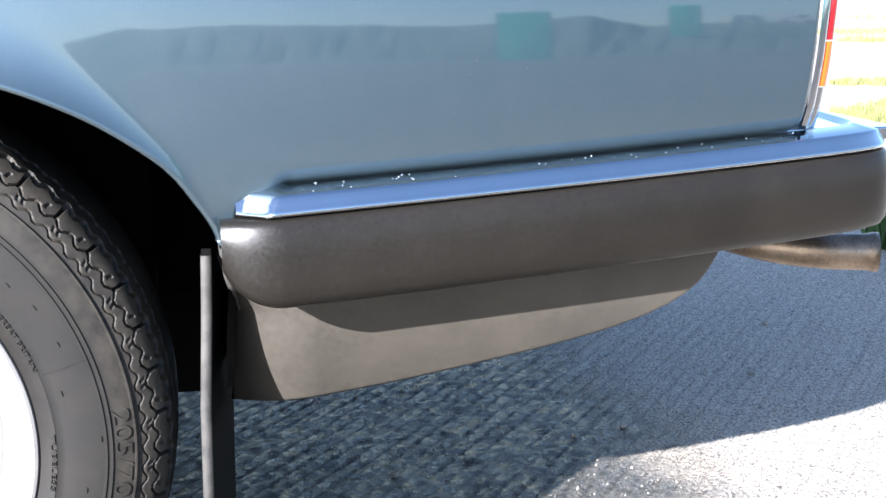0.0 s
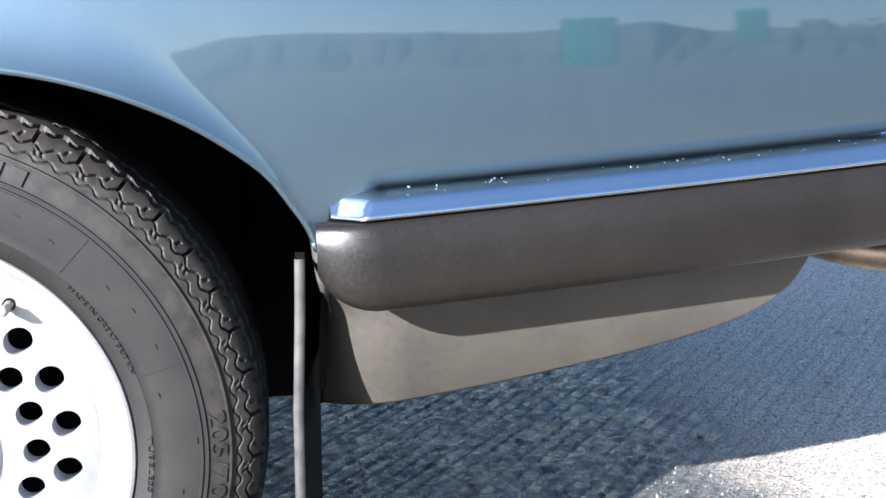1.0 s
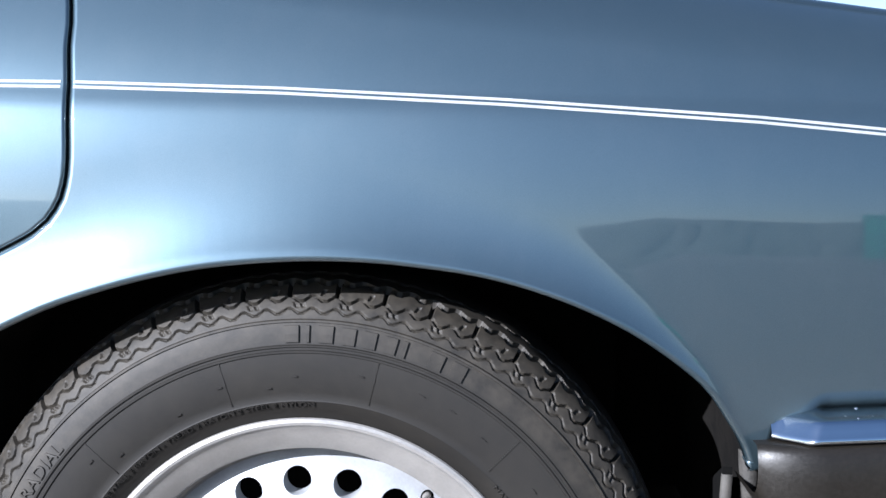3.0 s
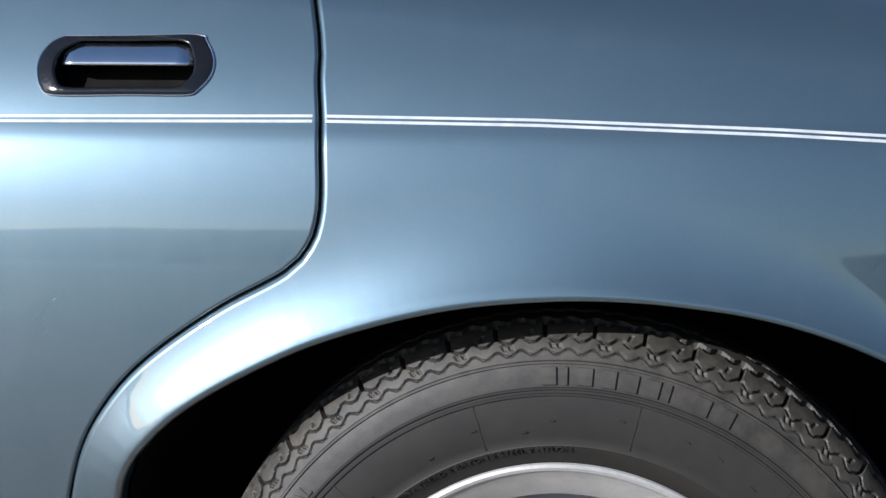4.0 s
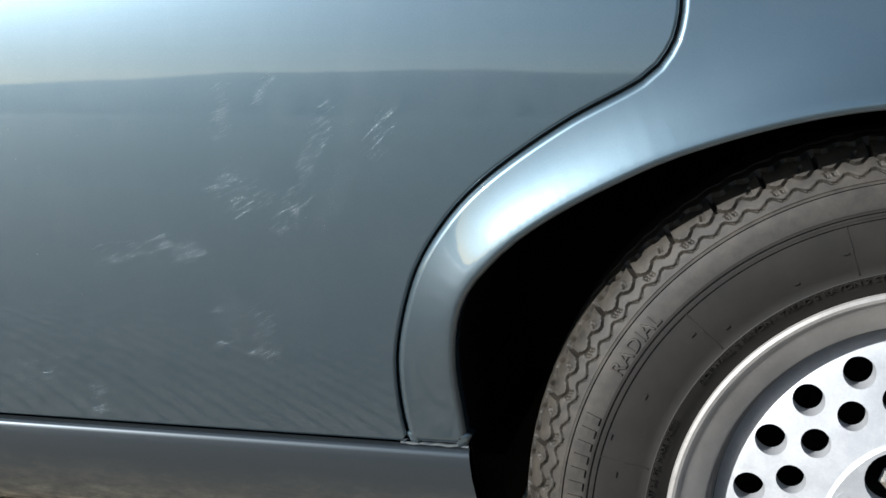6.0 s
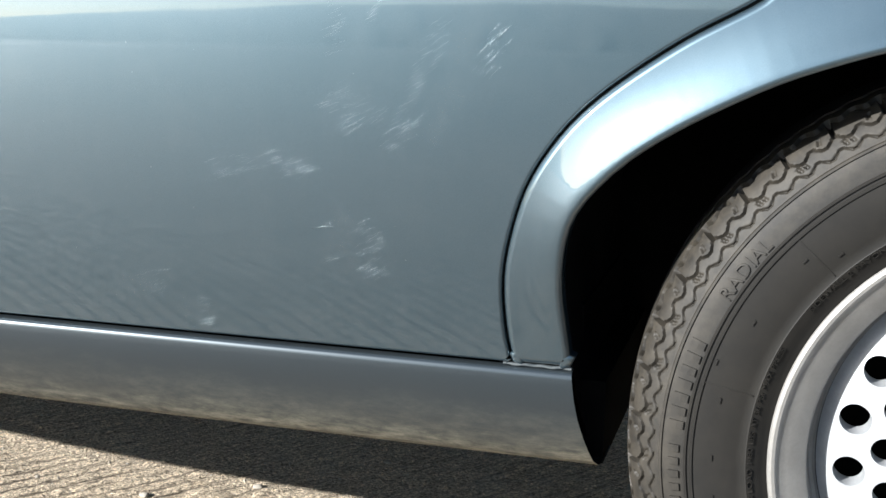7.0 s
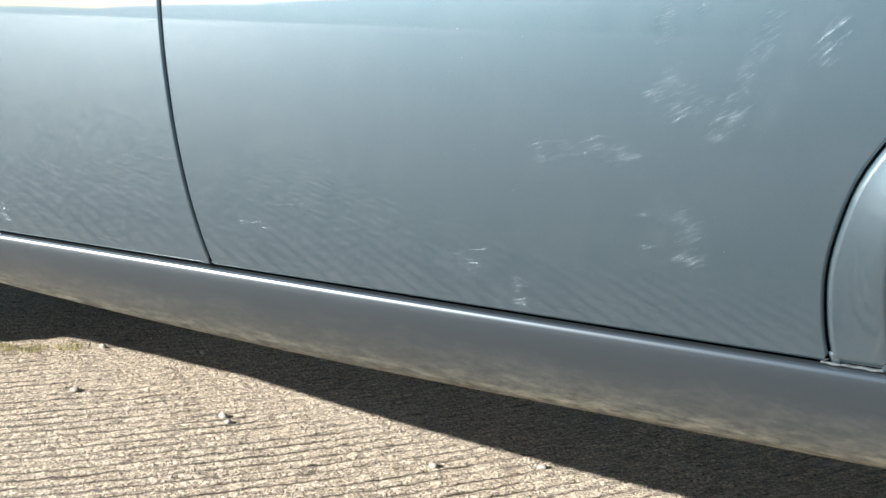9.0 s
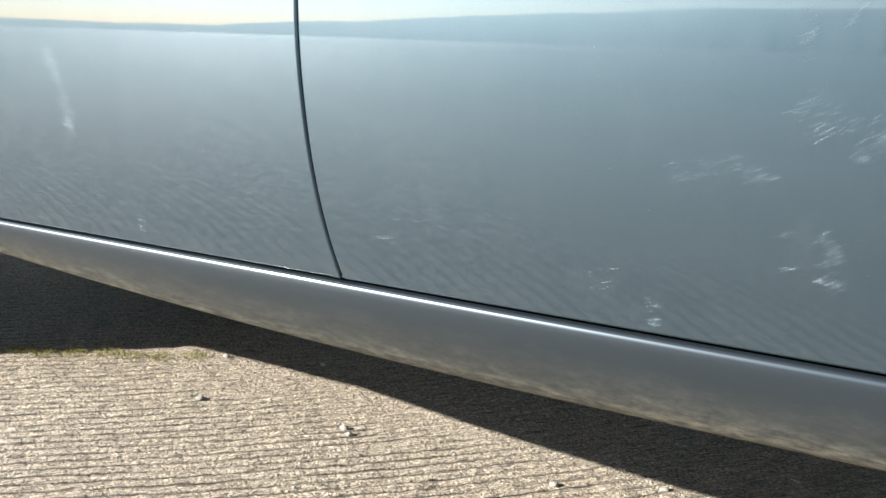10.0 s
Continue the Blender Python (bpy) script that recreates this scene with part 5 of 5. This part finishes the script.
for k, (cx, cz, n, wide, tall, lean, angle) in enumerate((
        (-0.570, 0.653, 22, 0.005, 0.020, 5, 24), (-0.564, 0.592, 30, 0.014, 0.012, 30, 24), (-0.655, 0.537, 34, 0.026, 0.007, -12, 20), (-0.607, 0.532, 24, 0.013, 0.009, 20, 22),
        (-0.534, 0.671, 14, 0.004, 0.012, 25, 33), (-0.490, 0.630, 40, 0.007, 0.026, 25, 34), (-0.548, 0.577, 20, 0.018, 0.005, -25, 32), (-0.512, 0.573, 30, 0.008, 0.018, 30, 34),
        (-0.436, 0.636, 34, 0.008, 0.017, 25, 45), (-0.545, 0.470, 30, 0.009, 0.020, 0, 29), (-0.580, 0.470, 8, 0.004, 0.016, 0, 24),
        (-0.540, 0.447, 16, 0.010, 0.005, 0, 29), (-0.705, 0.397, 18, 0.004, 0.012, -10, 19), (-0.755, 0.422, 16, 0.012, 0.010, 0, 18),
        (-0.965, 0.458, 10, 0.024, 0.006, 0, 12), (-1.010, 0.429, 10, 0.012, 0.003, 0, 10))):
    scuffs(cx, cz, n, wide, tall, lean, 30 + k, rear_door, angle)
for k, (cx, cz, n, wide, tall, lean) in enumerate(((-1.515, 0.592, 40, 0.010, 0.018, -15), (-1.500, 0.545, 30, 0.008, 0.020, -20), (-1.493, 0.520, 24, 0.006, 0.014, 0), (-1.386, 0.402, 20, 0.004, 0.010, -10))):
    scuffs(cx, cz, n, wide, tall, lean, 60 + k, front_door, -16.0)


def smudge_material():
    """Lacquer rubbed dull, its sun glint painted in: pale streaks that thin out towards the patch's rim."""
    m, nt, p = material("rubbed_lacquer_glint")
    co = nt.nodes.new("ShaderNodeTexCoord")
    mp = nt.nodes.new("ShaderNodeMapping")
    mp.inputs["Location"].default_value = (-1, 0, -1)
    mp.inputs["Scale"].default_value = (2, 0, 2)
    nt.links.new(co.outputs["Generated"], mp.inputs["Vector"])
    ball = nt.nodes.new("ShaderNodeTexGradient")
    ball.gradient_type = "SPHERICAL"
    nt.links.new(mp.outputs["Vector"], ball.inputs["Vector"])
    cloud = ramp(nt, noise_node(nt, 95.0, 5.0, 0.7), [(0.38, grey(0.0)), (0.72, grey(1.0))])
    streak = ramp(nt, noise_node(nt, 1.0, 3.0, 0.6, (260.0, 1.0, 900.0)), [(0.46, grey(0.05)), (0.66, grey(1.0))])
    mask = mix(nt, "MULTIPLY", 1.0, mix(nt, "MULTIPLY", 1.0, cloud, streak), ramp(nt, ball.outputs["Fac"], [(0.0, grey(0.0)), (0.7, grey(0.11))]))
    p.inputs["Base Color"].default_value = (0.42, 0.46, 0.47, 1)
    p.inputs["Roughness"].default_value = 0.6
    nt.links.new(mask, p.inputs["Alpha"])
    return m


SMUDGE = smudge_material()


def smudge(x, z, wide, tall, tilt, owner):
    """A rubbed patch lying on the paint; its long side leans by tilt degrees from upright."""
    verts, n = [], 9
    c, k = math.cos(radians(tilt)), math.sin(radians(tilt))
    for u in np.linspace(-1, 1, n):
        for v in np.linspace(-1, 1, n):
            px, pz = u * wide * c + v * tall * k, v * tall * c - u * wide * k
            verts.append((px, float(side(x + px, z + pz)) - 0.0006, pz))
    ob = raw("rubbed_glint_patch", verts, [(n * i + j, n * i + j + 1, n * i + n + j + 1, n * i + n + j) for i in range(n - 1) for j in range(n - 1)], SMUDGE, owner, "patch of rubbed lacquer with its glint painted pale")
    ob.location = (x, 0, z)


for x, z, wide, tall, tilt in ((-0.463, 0.640, 0.010, 0.022, 8), (-0.473, 0.598, 0.016, 0.020, 40), (-0.482, 0.572, 0.010, 0.016, 30),
                               (-0.568, 0.482, 0.010, 0.026, 15), (-0.724, 0.392, 0.006, 0.020, -10),
                               (-0.770, 0.415, 0.030, 0.012, 20), (-0.95, 0.46, 0.02, 0.006, 80)):
    smudge(x, z, wide, tall, tilt, rear_door)
for x, z, wide, tall, tilt in ((-1.512, 0.590, 0.012, 0.022, -10), (-1.498, 0.540, 0.014, 0.022, -30), (-1.492, 0.510, 0.014, 0.018, 0), (-1.405, 0.398, 0.005, 0.014, -15)):
    smudge(x, z, wide, tall, tilt, front_door)


def specks(name, owner, surface, lo, hi, n, seed):
    """Dried spots and tiny chips scattered on the paint."""
    r = random.Random(seed)
    verts, faces = [], []
    for k in range(n):
        x, z, size = r.uniform(lo[0], hi[0]), r.uniform(lo[1], hi[1]), r.uniform(0.00025, 0.0007)
        b = len(verts)
        for j in range(6):
            a = math.pi / 3 * j
            px, pz = x + size * math.cos(a) * r.uniform(0.7, 1.3), z + size * math.sin(a) * r.uniform(0.7, 1.3)
            verts.append((px, float(surface(px, pz)) - 0.0004, pz))
        faces.append(tuple(range(b, b + 6)))
    raw(name, verts, faces, SCUFF, owner, "pale dried spots", smooth=False)


specks("dried_spots", rear_door, side, (-1.05, 0.40), (-0.46, 0.78), 26, 61)
specks("dried_spots", front_door, side, (-1.65, 0.42), (-1.15, 0.66), 14, 62)
specks("dried_spots", wing, side, (0.45, 0.58), (0.92, 0.80), 14, 63)


def pebble_mesh(seed):
    r = random.Random(seed)
    bm = bmesh.new()
    bmesh.ops.create_icosphere(bm, subdivisions=2, radius=1.0)
    stretch = (r.uniform(0.8, 1.3), r.uniform(0.7, 1.1), r.uniform(0.5, 0.75))
    for v in bm.verts:
        k = 1 + 0.22 * noise.noise(v.co * 1.6 + Vector((seed, 0, 0)))
        v.co = Vector((v.co.x * stretch[0], v.co.y * stretch[1], v.co.z * stretch[2])) * k
    me = bpy.data.meshes.new("pebble")
    bm.to_mesh(me)
    bm.free()
    me.materials.append(STONE)
    return me


pebbles = [pebble_mesh(k) for k in range(5)]
spots = [(-1.036, 0.423, 0.006), (-1.425, 0.430, 0.0075), (-1.714, 0.397, 0.007), (-1.216, 0.437, 0.004), (0.930, 0.703, 0.006), (1.022, 0.730, 0.006), (-1.671, 0.674, 0.006), (-0.758, 0.646, 0.005),
         (-1.40, 0.412, 0.006), (-1.33, 0.20, 0.004), (-0.90, 0.50, 0.006), (-1.85, 0.60, 0.006), (1.35, 0.95, 0.007), (1.52, 1.25, 0.008), (0.62, 0.60, 0.006), (-0.55, 0.42, 0.006)]
for k, (x, y, r) in enumerate(spots):
    ob = new("pebble", pebbles[k % 5])
    ob.matrix_basis = Matrix.LocRotScale((x, y, float(ground_height(np.array([x]), np.array([y]))[0]) + 0.35 * r), Euler((0, 0, k * 1.3)), (r, r, r))
    tagged(ob, "pale rounded pebble lying on the concrete", "pebble", group="pebbles on the concrete")


def grit():
    r = np.random.default_rng(21)
    n = 7800
    x = np.concatenate([r.uniform(-2.4, 2.2, n - 2600), r.uniform(0.35, 1.7, 2600)])
    y = np.concatenate([r.uniform(-0.05, 1.9, n - 2600), r.uniform(0.1, 1.4, 2600)])
    size = 0.0009 + 0.0022 * r.random(n) ** 3
    z = ground_height(x, y)
    base = np.array([(1, 0, -0.3), (-0.5, 0.87, -0.3), (-0.5, -0.87, -0.3), (0.1, 0.1, 0.9)])
    verts, faces = [], []
    for k in range(n):
        a, c = r.uniform(0, 6.28), size[k]
        rot = np.array([[math.cos(a), -math.sin(a), 0], [math.sin(a), math.cos(a), 0], [0, 0, 1]])
        b = len(verts)
        verts += (base @ rot.T * c * r.uniform(0.7, 1.3, (4, 3)) + (x[k], y[k], z[k] + 0.0012)).tolist()
        faces += [(b, b + 1, b + 3), (b + 1, b + 2, b + 3), (b + 2, b, b + 3)]
    tagged(raw("grit", verts, faces, STONE, smooth=False), "loose pale grit scattered on the concrete", "grit", kind="stuff")


grit()


def tufts(name, places, blades, tall, mat, label, category, seed):
    """Short blades in clumps: places of (x, y, reach)."""
    r = random.Random(seed)
    verts, faces = [], []
    for x, y, reach in places:
        for k in range(blades):
            a, d = r.uniform(0, 6.28), reach * math.sqrt(r.random())
            px, py, h, w = x + d * math.cos(a), y + d * math.sin(a), tall * r.uniform(0.4, 1.2), tall * 0.09
            b = len(verts)
            lean = (r.uniform(-0.5, 0.5) * h, r.uniform(-0.5, 0.5) * h)
            t = r.uniform(0, 3.14)
            verts += [(px - w * math.cos(t), py - w * math.sin(t), 0.0), (px + w * math.cos(t), py + w * math.sin(t), 0.0), (px + lean[0], py + lean[1], h)]
            faces.append((b, b + 1, b + 2))
    tagged(raw(name, verts, faces, mat, smooth=False), label, category, kind="stuff")


tufts("moss", [(-2.25 + 0.05 * k, 0.36 + 0.028 * k + 0.01 * math.sin(k * 2.0), 0.028) for k in range(8)], 260, 0.006, MOSS, "yellow-green moss along a joint in the concrete", "moss", 3)
streaks = [(4.62 + 0.11 * k, 6.58 - 0.01 * k + 0.05 * math.sin(k * 2.3), 0.09) for k in range(4)]
streaks += [(3.35 + 0.13 * k, 4.45 + 0.10 * k + 0.08 * math.sin(k * 1.9), 0.22) for k in range(9)]
streaks += [(7.6 + 0.22 * k, 11.6 + 0.06 * k + 0.3 * math.sin(k * 1.7), 0.30) for k in range(12)]
streaks += [(8.0 + 0.28 * k, 13.6 + 0.6 * math.sin(k * 2.1), 0.7) for k in range(12)]
streaks += [(10.0 + 0.5 * k, 18.6 + 1.2 * math.sin(k * 1.3), 1.0) for k in range(12)]
tufts("grass", streaks, 420, 0.05, GRASS, "thin yellow-green grass on pale gravel", "grass", 6)
tufts("weed", [(2.17, 1.90, 0.05), (2.25, 1.95, 0.06)], 160, 0.10, WEED, "green weed growing from the yard behind the car", "weed", 9)
